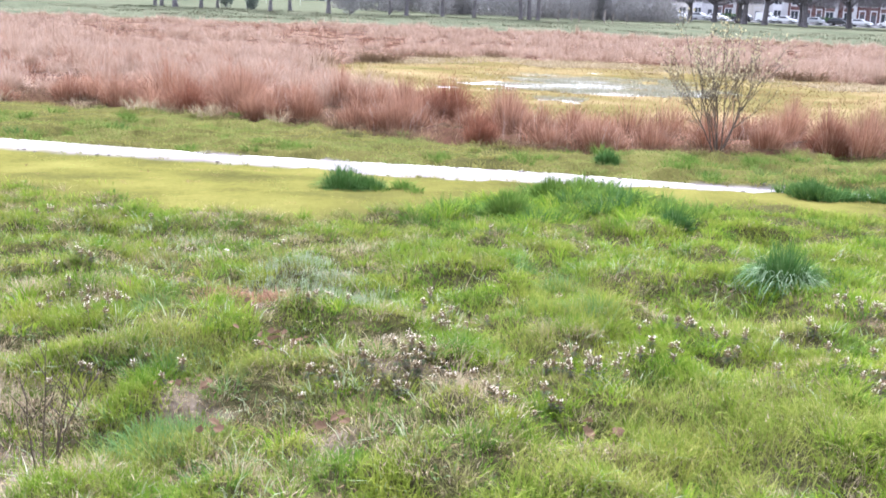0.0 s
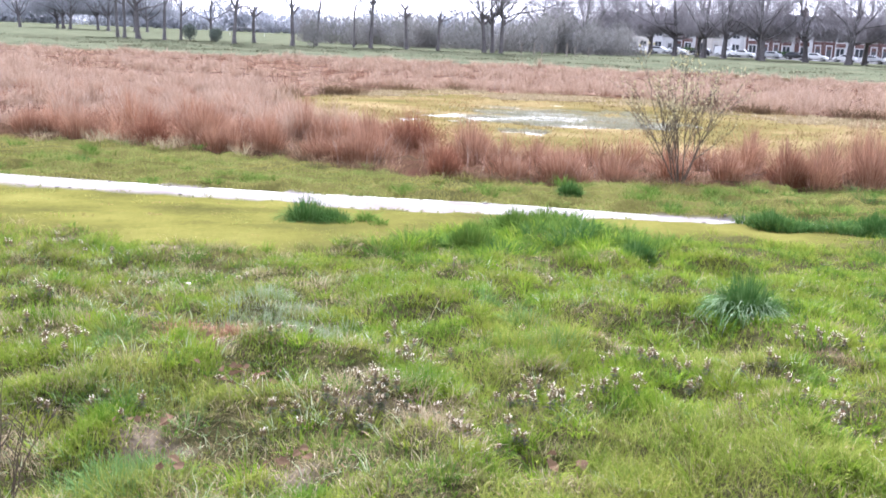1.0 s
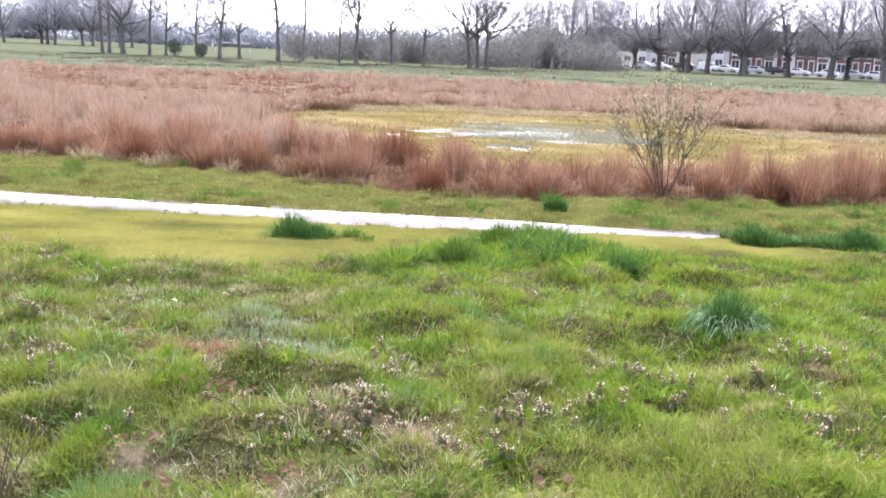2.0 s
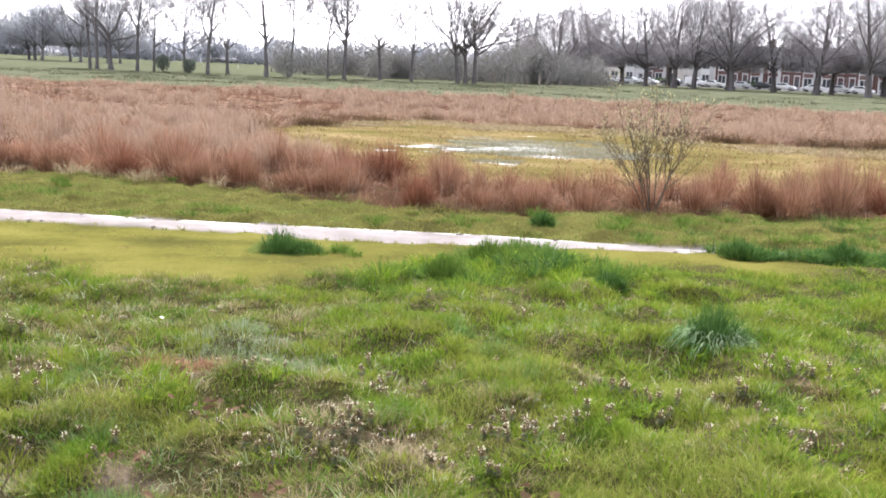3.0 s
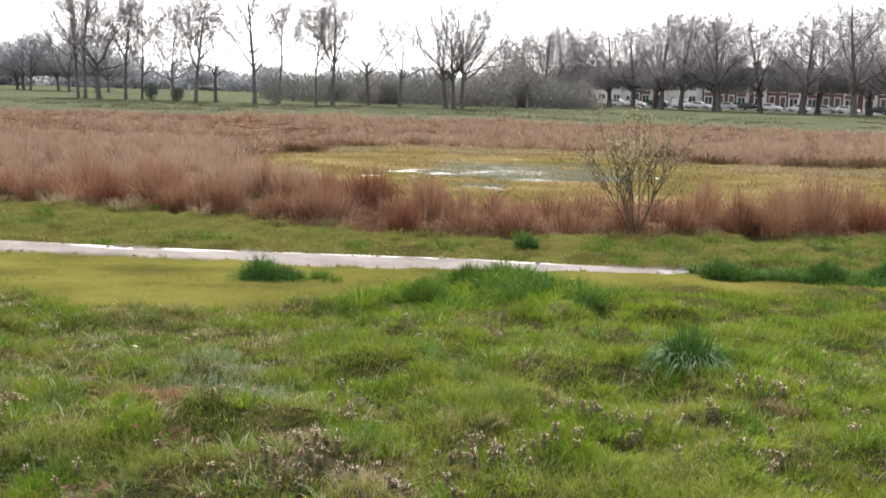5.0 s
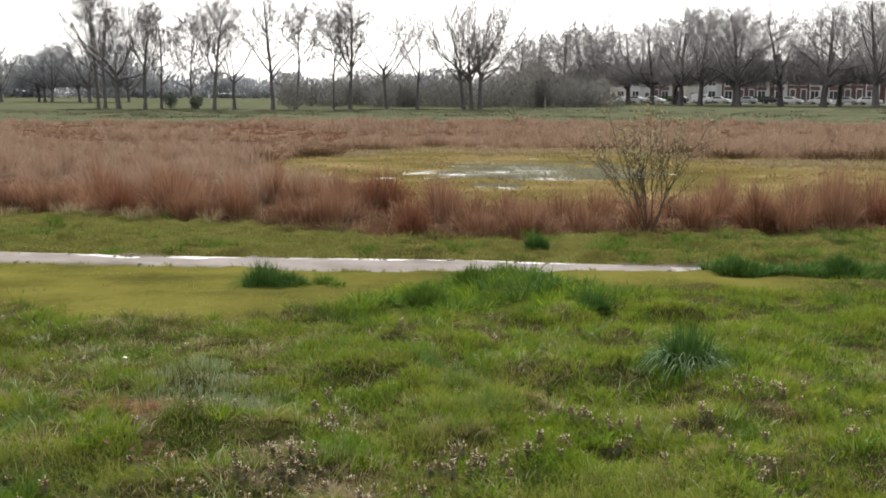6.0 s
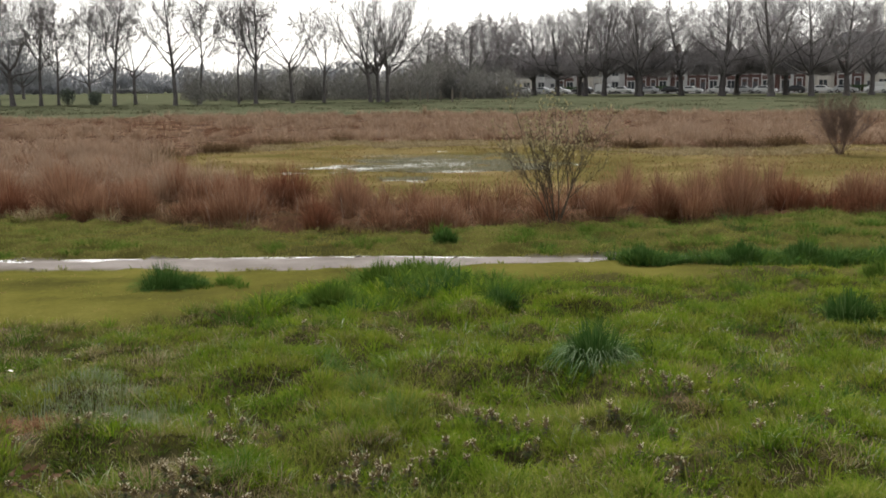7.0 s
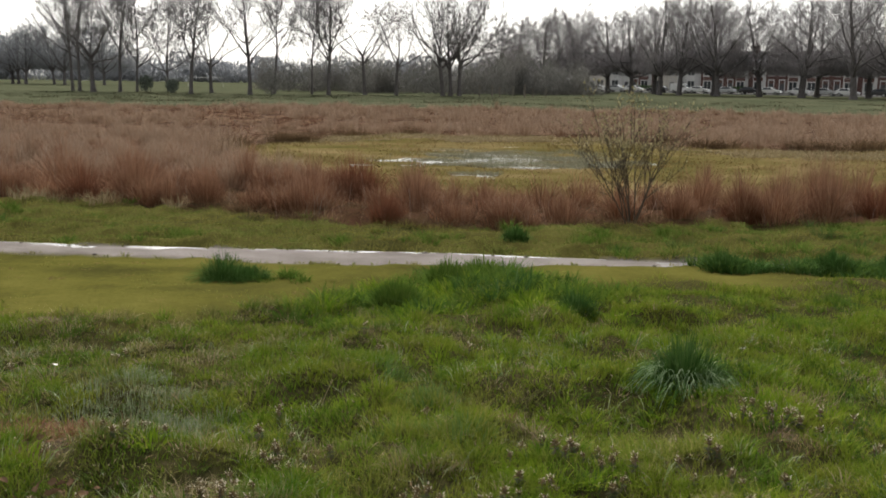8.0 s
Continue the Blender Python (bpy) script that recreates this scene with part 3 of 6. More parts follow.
# ---- grass and rushes ----
def scatter(n, x0, x1, y0, y1, keep, wedge=True):
    """Random ground places in a box, in the wedge that the walk overlooks, thinned by keep(x, y) in 0..1."""
    x, y = RS.uniform(x0, x1, n), RS.uniform(y0, y1, n)
    ok = RS.rand(n) < keep(x, y)
    if wedge:
        ok &= (x > -0.60 * y - 0.9) & (x < 0.60 * y + 0.7)
    x, y = x[ok], y[ok]
    return np.stack([x, y, ground_z(x, y) - 0.004], 1)


def lawn_keep(x, y):
    return np.clip((0.13 + 1.45 * np.clip(vn(x, y, 0.2, 3) - 0.18, 0, 1) * (0.5 + vn(x, y, 0.6, 1))) * (1 - 0.6 * bare_mask(x, y)) * (1 - moss_mask(x, y)) * (1 - path_mask(x, y)), 0, 1)


def lush_zone(x, y):
    z = 0
    for lx, ly, rx, ry in ((0.55, 3.55, 0.65, 0.42), (0.75, 4.75, 0.35, 0.22), (-1.55, 3.1, 0.28, 0.16), (-0.1, 5.3, 0.3, 0.16), (-0.05, 4.75, 0.28, 0.15), (-1.55, 3.85, 0.4, 0.15),
                           (0.1, 3.1, 0.5, 0.2), (-0.35, 4.35, 0.2, 0.12), (1.5, 3.3, 0.5, 0.4)):
        z = np.maximum(z, step(1.25, 0.55, np.hypot((x - lx) / rx, (y - ly) / ry) + (vn(x, y, 0.2, 5) - 0.5) * 0.6))
    return z


def lawn(name, n, y0, y1, w0, w1, hscale, label):
    xm = 0.6 * y1 + 0.9
    b = scatter(n, -xm, xm, y0, y1, lambda x, y: lawn_keep(x, y) * (1 - 0.8 * lush_zone(x, y)))
    k = len(b)
    h = (0.012 + 0.06 * vn(b[:, 0], b[:, 1], 0.2, 3) ** 2 + 0.024 * RS.rand(k) ** 1.5) * hscale
    ob = blades(name, b, h, RS.uniform(w0, w1, k), RS.uniform(0.25, 1.3, k), RS.uniform(0, 2 * np.pi, k), MAT["meadow"])
    return tagged(ob, label, "grass", kind="stuff")


def thatch(n, y0, y1, width, mat="thatch"):
    """The low mat of old leaf bases under the grass."""
    xm = 0.6 * y1 + 0.9
    b = scatter(n, -xm, xm, y0, y1, lambda x, y: (1 - moss_mask(x, y)) * (1 - path_mask(x, y)) * (1 - 0.5 * bare_mask(x, y)))
    k = len(b)
    ob = blades("turf_thatch", b, RS.uniform(0.008, 0.024, k), RS.uniform(0.7, 1.4, k) * width, RS.uniform(0.4, 2.0, k), RS.uniform(0, 6.28, k), MAT[mat], 1)
    return tagged(ob, "low mat of olive and brown old turf under the grass", "turf", kind="stuff")


thatch(170000, 2.2, 4.0, 0.0032, "thatch_tan")
thatch(150000, 3.7, 4.9, 0.0034)
thatch(340000, 4.8, 8.8, 0.006)
lawn("meadow_grass", 170000, 2.2, 4.6, 0.0026, 0.0055, 1.1, "short olive-green meadow grass with dry blades among it")
lawn("meadow_grass", 115000, 4.6, 7.4, 0.004, 0.0075, 1.2, "short olive-green meadow grass with dry blades among it")
lawn("meadow_grass", 110000, 7.4, 10.2, 0.004, 0.0075, 1.1, "short patchy green turf beside the flooded track")


def tufts(name, n, y0, y1, per, h0, h1, w, mat, label, keep=lawn_keep, radius=0.05):
    """Many small splayed tufts, too many to count."""
    xm = 0.6 * y1 + 0.9
    c = scatter(n, -xm, xm, y0, y1, keep)
    idx = np.repeat(np.arange(len(c)), per)
    k = len(idx)
    a, r = RS.uniform(0, 2 * np.pi, k), radius * np.sqrt(RS.rand(k))
    p = c[idx].copy()
    p[:, 0] += np.cos(a) * r
    p[:, 1] += np.sin(a) * r
    h = (RS.uniform(h0, h1, len(c)))[idx] * RS.uniform(0.5, 1.15, k)
    ob = blades(name, p, h, RS.uniform(0.7, 1.3, k) * w, RS.uniform(0.2, 1.6, k), a + RS.uniform(-0.7, 0.7, k), MAT[mat], 2 if h1 <= 0.1 else 3)
    return tagged(ob, label, "grass", kind="stuff")


def any_turf(x, y):
    return (1 - bare_mask(x, y)) * (1 - moss_mask(x, y)) * (1 - path_mask(x, y))


def green_side(x, y):
    """0 on the dry left of the meadow, 1 on its fresher right."""
    return step(-1.5, 0.5, x + (vn(x, y, 0.8, 3) - 0.5) * 1.5)


tufts("grass_tufts", 1500, 2.3, 7.6, 46, 0.035, 0.1, 0.0052, "lush", "small fresh green grass tufts scattered in the meadow", lambda x, y: any_turf(x, y) * (0.15 + 0.85 * green_side(x, y)), 0.06)
tufts("grass_tufts", 900, 2.3, 8.5, 46, 0.03, 0.09, 0.0052, "long_grass", "small dark green grass tufts scattered in the meadow", any_turf, 0.06)
tufts("dry_tufts", 900, 2.3, 8.0, 30, 0.03, 0.075, 0.003, "litter_straw", "small tufts of dry straw-coloured grass", any_turf, 0.07)
tufts("herb_leaves", 2200, 2.3, 6.6, 11, 0.016, 0.045, 0.010, "herb", "small dull green herb leaves low in the turf", lambda x, y: any_turf(x, y) * step(0.3, 0.7, vn(x, y, 0.5, 7)), 0.06)
tufts("herb_leaves", 900, 2.3, 7.2, 12, 0.03, 0.055, 0.0035, "litter_straw", "pale dead stalks low in the turf", lambda x, y: any_turf(x, y) * step(0.45, 0.7, vn(x, y, 0.6, 2)), 0.07)


def brown_zone(x, y):
    left = step(0.6, -1.8, x) * 0.9
    return any_turf(x, y) * np.clip(step(0.52, 0.72, vn(x, y, 0.45, 6)) * (0.15 + left) + 0.03, 0, 1)


def ring_bare(x, y):
    m = 0
    for bx, by, br in BARE:
        m = np.maximum(m, step(2.0, 1.0, np.hypot(x - bx, y - by) / br))
    return m * (1 - moss_mask(x, y))


tufts("dry_tufts", 1500, 2.3, 7.8, 34, 0.03, 0.075, 0.003, "litter_straw", "straw-coloured old grass among the green",
      lambda x, y: any_turf(x, y) * step(0.5, -1.2, x + (vn(x, y, 0.7, 4) - 0.5) * 1.6) * step(0.35, 0.6, vn(x, y, 0.4, 5)), 0.07)
tufts("dry_tufts", 900, 2.3, 4.4, 40, 0.03, 0.075, 0.0024, "straw_pale", "pale buff dead grass near the viewer's feet",
      lambda x, y: any_turf(x, y) * step(4.3, 3.6, y + (vn(x, y, 0.5, 3) - 0.5)) * np.clip(0.25 + step(-1.2, -1.8, x), 0, 1), 0.07)
tufts("brown_tufts", 900, 2.3, 8.6, 40, 0.025, 0.065, 0.003, "brown_grass", "small tufts of brown dead grass in the turf", brown_zone, 0.08)
tufts("brown_tufts", 2600, 2.3, 7.4, 32, 0.02, 0.05, 0.003, "brown_grass", "flattened brown dead grass round bare patches", lambda x, y: ring_bare(x, y), 0.07)
tufts("grass_tufts", 2400, 2.3, 8.8, 42, 0.035, 0.1, 0.0054, "meadow", "olive-green grass clumps with hollows between them", lambda x, y: any_turf(x, y) * (0.45 + 0.55 * green_side(x, y)), 0.055)
tufts("olive_tufts", 2300, 2.3, 8.6, 44, 0.03, 0.085, 0.005, "olive_dry", "dull olive and buff grass clumps on the dry side of the meadow", lambda x, y: any_turf(x, y) * (1 - green_side(x, y)), 0.06)
tufts("turf_tufts", 900, 6.4, 10.2, 16, 0.012, 0.03, 0.006, "verge", "low olive tufts dotted over the mossy turf", lambda x, y: moss_mask(x, y) * (1 - path_mask(x, y)) * step(0.45, 0.7, vn(x, y, 0.6, 3)), 0.07)
tufts("turf_tufts", 260, 6.4, 10.0, 16, 0.012, 0.03, 0.005, "brown_grass", "brown scraps of dead grass on the mossy turf", lambda x, y: moss_mask(x, y) * (1 - path_mask(x, y)) * step(0.4, 0.7, vn(x, y, 0.9, 7)), 0.06)
tufts("dark_tufts", 1100, 2.3, 8.4, 44, 0.035, 0.08, 0.004, "tussock", "darker green rough grass in tufts", lambda x, y: any_turf(x, y) * step(0.8, 2.2, x + (vn(x, y, 0.8, 2) - 0.5) * 1.4) * 0.8, 0.08)
tufts("dark_tufts", 380, 2.3, 8.2, 46, 0.03, 0.065, 0.0035, "tussock", "small dark green tufts in the meadow", lambda x, y: any_turf(x, y) * step(0.4, 0.6, vn(x, y, 0.8, 4)), 0.07)

b = scatter(100000, -11, 11, -6, 9.8, lambda x, y: np.clip((0.3 + 0.7 * vn(x, y, 0.3, 3)) * (1 - moss_mask(x, y)), 0, 1), wedge=False)
b = b[(b[:, 1] < 2.35) | (b[:, 0] < -0.6 * b[:, 1] - 0.8) | (b[:, 0] > 0.6 * b[:, 1] + 0.6)]
k = len(b)
tagged(blades("meadow_grass", b, RS.uniform(0.05, 0.13, k), RS.uniform(0.02, 0.036, k), RS.uniform(0.3, 1.5, k), RS.uniform(0, 6.28, k), MAT["meadow"]),
       "short olive-green meadow grass on the near bank", "grass", kind="stuff")

b = scatter(190000, -3, 3, 2.3, 5.8, lambda x, y: lush_zone(x, y))
k = len(b)
tagged(blades("lush_grass", b, RS.uniform(0.035, 0.11, k), RS.uniform(0.0018, 0.0036, k), RS.uniform(0.3, 1.3, k), RS.uniform(0, 6.28, k), MAT["spring_grass"], 3),
       "bright fresh green grass growing in lush patches", "grass", kind="stuff")

b = scatter(46000, -3.4, 3, 2.3, 6.8, lambda x, y: np.clip(bare_mask(x, y) + 0.12 * step(0.5, 0.7, vn(x, y, 0.4, 6)) + 0.04, 0, 1))
k = len(b)
b[:, 2] += 0.008
tagged(blades("dry_stalks", b, RS.uniform(0.02, 0.055, k), RS.uniform(0.0014, 0.003, k), RS.uniform(0.8, 2.4, k), RS.uniform(0, 6.28, k), MAT["litter_straw"], 2, 0.6),
       "pale dry grass stalks lying over bare patches", "dry grass", kind="stuff")

b = scatter(30000, -7, 7, 6.3, 11.0, lambda x, y: moss_mask(x, y) * (1 - path_mask(x, y)))
k = len(b)
tagged(blades("moss_turf", b, RS.uniform(0.004, 0.010, k), RS.uniform(0.008, 0.016, k), RS.uniform(1.5, 3.5, k), RS.uniform(0, 6.28, k), MAT["moss_blade"]),
       "close yellow-green mossy turf beside the track", "moss", kind="stuff")


def verge_keep(x, y):
    return step(0.02, 0.15, y - path_far(x)) * step(0.35, -0.1, y - rush_edge(x)) * np.clip(0.25 + 0.9 * vn(x, y, 0.5, 2), 0, 1)


b = scatter(170000, -11, 11, 10.3, 17.5, verge_keep)
k = len(b)
h = 0.02 + 0.09 * np.clip(vn(b[:, 0], b[:, 1], 0.8, 5) - 0.4, 0, 1) + 0.025 * RS.rand(k)
tagged(blades("verge_grass", b, h, RS.uniform(0.005, 0.010, k), RS.uniform(0.3, 1.3, k), RS.uniform(0, 6.28, k), MAT["verge"]),
       "rough olive grass strip between the track and the rushes", "grass", kind="stuff")


tufts("verge_tufts", 600, 10.6, 16.5, 50, 0.04, 0.10, 0.008, "verge", "uneven olive tufts on the strip beyond the track", lambda x, y: verge_keep(x, y), 0.10)
tufts("verge_tufts", 520, 10.6, 16.5, 60, 0.05, 0.14, 0.008, "long_grass", "uneven green tufts on the strip beyond the track", lambda x, y: verge_keep(x, y) * step(0.45, 0.6, vn(x, y, 1.4, 6)), 0.12)


def green_strip(x, y):
    a = step(0.4, 1.6, x) * step(0.1, 0.4, y - path_far(x)) * step(0.1, -0.3, y - rush_edge(x) + 0.2)
    c = step(-5.2, -6.2, x) * step(12.0, 12.5, y) * step(14.2, 13.2, y)
    return np.clip(a * (0.2 + vn(x, y, 0.6, 1)) + c, 0, 1)


tufts("green_verge", 620, 10.4, 15.5, 52, 0.05, 0.15, 0.008, "long_grass", "longer fresh green grass along the wet verge", green_strip, 0.14)
tufts("green_verge", 150, 10.4, 15.5, 52, 0.05, 0.16, 0.008, "tussock", "darker green tufts along the wet verge", green_strip, 0.14)


def rush_tussocks(spacing, per, x0, x1, y0, y1, hmin, hmax, width, label, mat="rush", gaps=0.3, segs=3):
    """Dead rushes in rounded tussocks set on an uneven lattice, each a fountain of fine stalks with a hollow round its foot."""
    gx, gy = np.meshgrid(np.arange(x0, x1, spacing), np.arange(y0, y1, spacing * 0.87))
    gx = gx + (np.arange(gx.shape[0]) % 2)[:, None] * spacing * 0.5
    x, y = gx.ravel() + RS.normal(0, 0.2 * spacing, gx.size), gy.ravel() + RS.normal(0, 0.2 * spacing, gx.size)
    ok = (RS.rand(len(x)) < rush_mask(x, y)) & (x > -0.60 * y - 0.9) & (x < 0.60 * y + 0.7)
    ok &= vn(x, y, spacing * 2.6, 7) + RS.uniform(-0.12, 0.12, len(x)) > gaps
    x, y = x[ok], y[ok]
    nc = len(x)
    swell = 0.42 + 0.65 * vn(x, y, 2.2, 3) + 0.55 * vn(x, y, 0.9, 5)
    ch = RS.uniform(hmin, hmax, nc) * swell * (1 + 0.28 * step(0.8, 3.0, x) * step(19, 16, y))
    cr = spacing * RS.uniform(0.42, 0.8, nc) * (0.7 + 0.4 * swell)
    idx = np.repeat(np.arange(nc), per)
    k = len(idx)
    a, u = RS.uniform(0, 2 * np.pi, k), RS.rand(k) ** 0.6
    r = cr[idx] * u * 0.45
    px, py = x[idx] + np.cos(a) * r, y[idx] + np.sin(a) * r
    p = np.stack([px, py, ground_z(px, py) - 0.01], 1)
    h = ch[idx] * (1.05 - 0.5 * u ** 2) * RS.uniform(0.55, 1.1, k)
    lean = np.clip(cr[idx] / np.maximum(h, 0.1), 0.3, 1.6)
    ob = blades("rush_bed", p, h, RS.uniform(0.6, 1.3, k) * width, lean * (0.1 + u * RS.uniform(0.15, 1.0, k)), a + RS.uniform(-0.7, 0.7, k), MAT[mat], segs, 0.6)
    return tagged(ob, label, "rushes", kind="stuff")


def rush_mat_low(n, per, x0, x1, y0, y1, h0, h1, width, mat, label):
    """Fallen and broken rushes lying in the hollows between the tussocks."""
    c = scatter(n, x0, x1, y0, y1, rush_mask)
    idx = np.repeat(np.arange(len(c)), per)
    k = len(idx)
    p = c[idx] + np.stack([RS.normal(0, 0.16, k), RS.normal(0, 0.16, k), np.zeros(k)], 1)
    ob = blades("rush_litter", p, RS.uniform(h0, h1, k), RS.uniform(0.6, 1.3, k) * width, RS.uniform(0.6, 2.6, k), RS.uniform(0, 6.28, k), MAT[mat], 2, 0.5)
    return tagged(ob, label, "rushes", kind="stuff")


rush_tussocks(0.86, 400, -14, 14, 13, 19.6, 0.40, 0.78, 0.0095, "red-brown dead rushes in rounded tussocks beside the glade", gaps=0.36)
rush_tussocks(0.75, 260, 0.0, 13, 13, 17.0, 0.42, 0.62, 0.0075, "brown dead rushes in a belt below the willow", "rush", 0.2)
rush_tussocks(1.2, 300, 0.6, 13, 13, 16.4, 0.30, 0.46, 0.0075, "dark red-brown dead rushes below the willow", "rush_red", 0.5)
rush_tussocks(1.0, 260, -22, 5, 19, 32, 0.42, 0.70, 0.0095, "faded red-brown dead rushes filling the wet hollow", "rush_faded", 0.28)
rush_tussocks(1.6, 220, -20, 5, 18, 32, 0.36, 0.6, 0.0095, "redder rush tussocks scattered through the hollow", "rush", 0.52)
rush_tussocks(1.15, 130, -30, 30, 29, 45, 0.40, 0.66, 0.015, "faded brown rushes beyond the pond", "rush_faded", 0.26, 2)
rush_tussocks(1.6, 84, -46, 46, 44, 84, 0.38, 0.62, 0.027, "faded brown rushes at the far side of the hollow", "rush_faded", 0.28, 2)
# The first, near mat is coloured dark to paint shade between the tussocks.
rush_mat_low(1500, 40, -14, 14, 13, 20, 0.06, 0.2, 0.007, "rush_foot_shade", "low broken rushes between the tussocks")
rush_mat_low(2200, 30, -22, 22, 19, 42, 0.08, 0.26, 0.012, "rush_faded", "low broken rushes between the tussocks")
rush_mat_low(3000, 18, -46, 46, 42, 84, 0.08, 0.24, 0.03, "rush_faded", "low broken rushes across the far hollow")


def rush_stems(n, x0, x1, y0, y1, h0, h1, width, label):
    b = scatter(n, x0, x1, y0, y1, lambda x, y: rush_mask(x, y) * np.clip(vn(x, y, 0.7, 7) * 1.5 - 0.15, 0.05, 1))
    k = len(b)
    ob = blades("rush_stems", b, RS.uniform(h0, h1, k) * (0.65 + 0.6 * vn(b[:, 0], b[:, 1], 2.2, 3)), RS.uniform(0.7, 1.3, k) * width, RS.uniform(0.2, 1.1, k), RS.uniform(0, 6.28, k), MAT["rush_tip"], 3, 0.5)
    return tagged(ob, label, "rushes", kind="stuff")


rush_stems(3600, -14, 14, 13, 21, 0.35, 0.7, 0.0042, "thin bleached stems standing above the rush tussocks")
rush_stems(6000, -22, 4, 19, 32, 0.45, 0.75, 0.006, "thin bleached stems standing above the rush tussocks")
rush_stems(9000, -46, 46, 32, 82, 0.4, 0.65, 0.012, "thin bleached stems standing above the far rushes")
# Dark tufts along the near edge stand in for the bed's shaded base.
tufts("rim_rushes", 2200, 13, 17.8, 26, 0.07, 0.22, 0.009, "rush_foot_shade", "wet foot of the rushes along the verge, coloured dark for shade",
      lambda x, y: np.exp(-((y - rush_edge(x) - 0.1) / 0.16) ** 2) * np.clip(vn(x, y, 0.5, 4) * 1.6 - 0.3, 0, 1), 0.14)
tufts("edge_tufts", 500, 14, 17.6, 40, 0.14, 0.34, 0.008, "straw_pale", "pale straw tussocky grass at the foot of the rushes",
      lambda x, y: np.exp(-((y - rush_edge(x) + 0.1) / 0.3) ** 2) * step(-3.4, -4.4, x) * np.clip(vn(x, y, 0.8, 5) * 1.6 - 0.3, 0, 1), 0.16)
tufts("edge_tufts", 1100, 13, 17.6, 30, 0.08, 0.22, 0.007, "brown_grass", "brown dead grass flopping along the ragged edge of the rushes",
      lambda x, y: np.exp(-((y - rush_edge(x) - 0.05) / 0.28) ** 2) * np.clip(vn(x, y, 0.6, 2) * 1.4 - 0.25, 0, 1), 0.14)

b = scatter(90000, -8, 26, 16.5, 38, lambda x, y: glade_mask(x, y) * np.clip(0.1 + vn(x, y, 1.6, 4), 0, 1) * (1 - 0.8 * pond_mask(x, y)))
k = len(b)
h = 0.03 + 0.10 * np.clip(vn(b[:, 0], b[:, 1], 1.2, 2) - 0.4, 0, 1) + 0.03 * RS.rand(k)
tagged(blades("glade_grass", b, h, RS.uniform(0.012, 0.024, k), RS.uniform(0.3, 1.5, k), RS.uniform(0, 6.28, k), MAT["straw"]),
       "low straw-coloured and olive wet grass round the pond", "grass", kind="stuff")



def glade_rim(x, y):
    """Near the edge of the glade, 0 to 1."""
    g = glade_mask(x, y)
    return g * (1 - glade_mask(x, y + 0.9) * glade_mask(x - 0.8, y) * glade_mask(x + 0.8, y) * glade_mask(x, y - 0.9))


def rim_back(x, y):
    """The foot of the rushes along the far side of the glade, in clumps."""
    back = (1 - glade_mask(x, y)) * np.maximum(glade_mask(x, y - 0.9), glade_mask(x, y - 0.4)) * step(25, 27, y) * (1 - glade_mask(x, y + 1.0))
    return back * step(0.38, 0.62, vn(x, y * 0.3, 0.9, 6))


# Dark colour here paints the shadow line under the far rushes.
tufts("rim_rushes", 22000, 17, 40, 34, 0.2, 0.5, 0.018, "rush_foot_shade", "ragged foot of the rushes round the glade, coloured dark for shade", rim_back, 0.3)
tufts("straw_tufts", 9000, 24, 39, 26, 0.05, 0.15, 0.018, "straw_pale", "pale tan grass along the far rim of the glade",
      lambda x, y: glade_mask(x, y) * (1 - glade_mask(x, y + 3.6)) * np.clip(vn(x, y, 1.6, 3) * 2.0 - 0.3, 0, 1), 0.35)
tufts("straw_tufts", 5000, 16.5, 38.5, 16, 0.06, 0.17, 0.02, "straw", "pale straw tufts along the rim of the glade", lambda x, y: glade_rim(x, y) * 0.4, 0.16)
tufts("straw_tufts", 900, 16.5, 38, 14, 0.05, 0.13, 0.022, "straw", "low straw and olive tufts in the glade", lambda x, y: glade_mask(x, y) * (1 - pond_mask(x, y)), 0.2)

b = scatter(150000, -2.5, 5.0, 22, 31, lambda x, y: pond_mask(x, y) * np.clip(step(-1.4, 0.4, x + (vn(x, y, 0.8, 2) - 0.5) * 2.2) * 0.9 + 0.1, 0, 1) * np.clip(vn(x * 0.4, y, 0.5, 3) * 1.6 - 0.2, 0.1, 1))
k = len(b)
tagged(blades("pond_sedge", b, RS.uniform(0.05, 0.13, k), RS.uniform(0.006, 0.012, k), RS.uniform(0.1, 0.6, k), RS.uniform(0, 6.28, k), MAT["sedge"]),
       "thin grey-green sedge standing in the shallow pond", "sedge", kind="stuff")

b = scatter(40000, -75, 80, 60, 130, lambda x, y: step(-1, 4, y - rush_end(x)) * np.clip(vn(x, y, 3, 1) * 1.4 - 0.2, 0, 1))
k = len(b)
tagged(blades("field_grass", b, RS.uniform(0.05, 0.15, k), RS.uniform(0.03, 0.06, k), RS.uniform(0.5, 1.6, k), RS.uniform(0, 6.28, k), MAT["field"]),
       "rough green grassland reaching to the trees", "grass", kind="stuff")


tufts("field_tufts", 1500, 78, 128, 24, 0.12, 0.34, 0.05, "field", "coarse dark green patches in the far field",
      lambda x, y: step(2, 5, y - rush_end(x)) * step(0.55, 0.7, vn(x * 0.5, y, 4.0, 3)), 0.9)


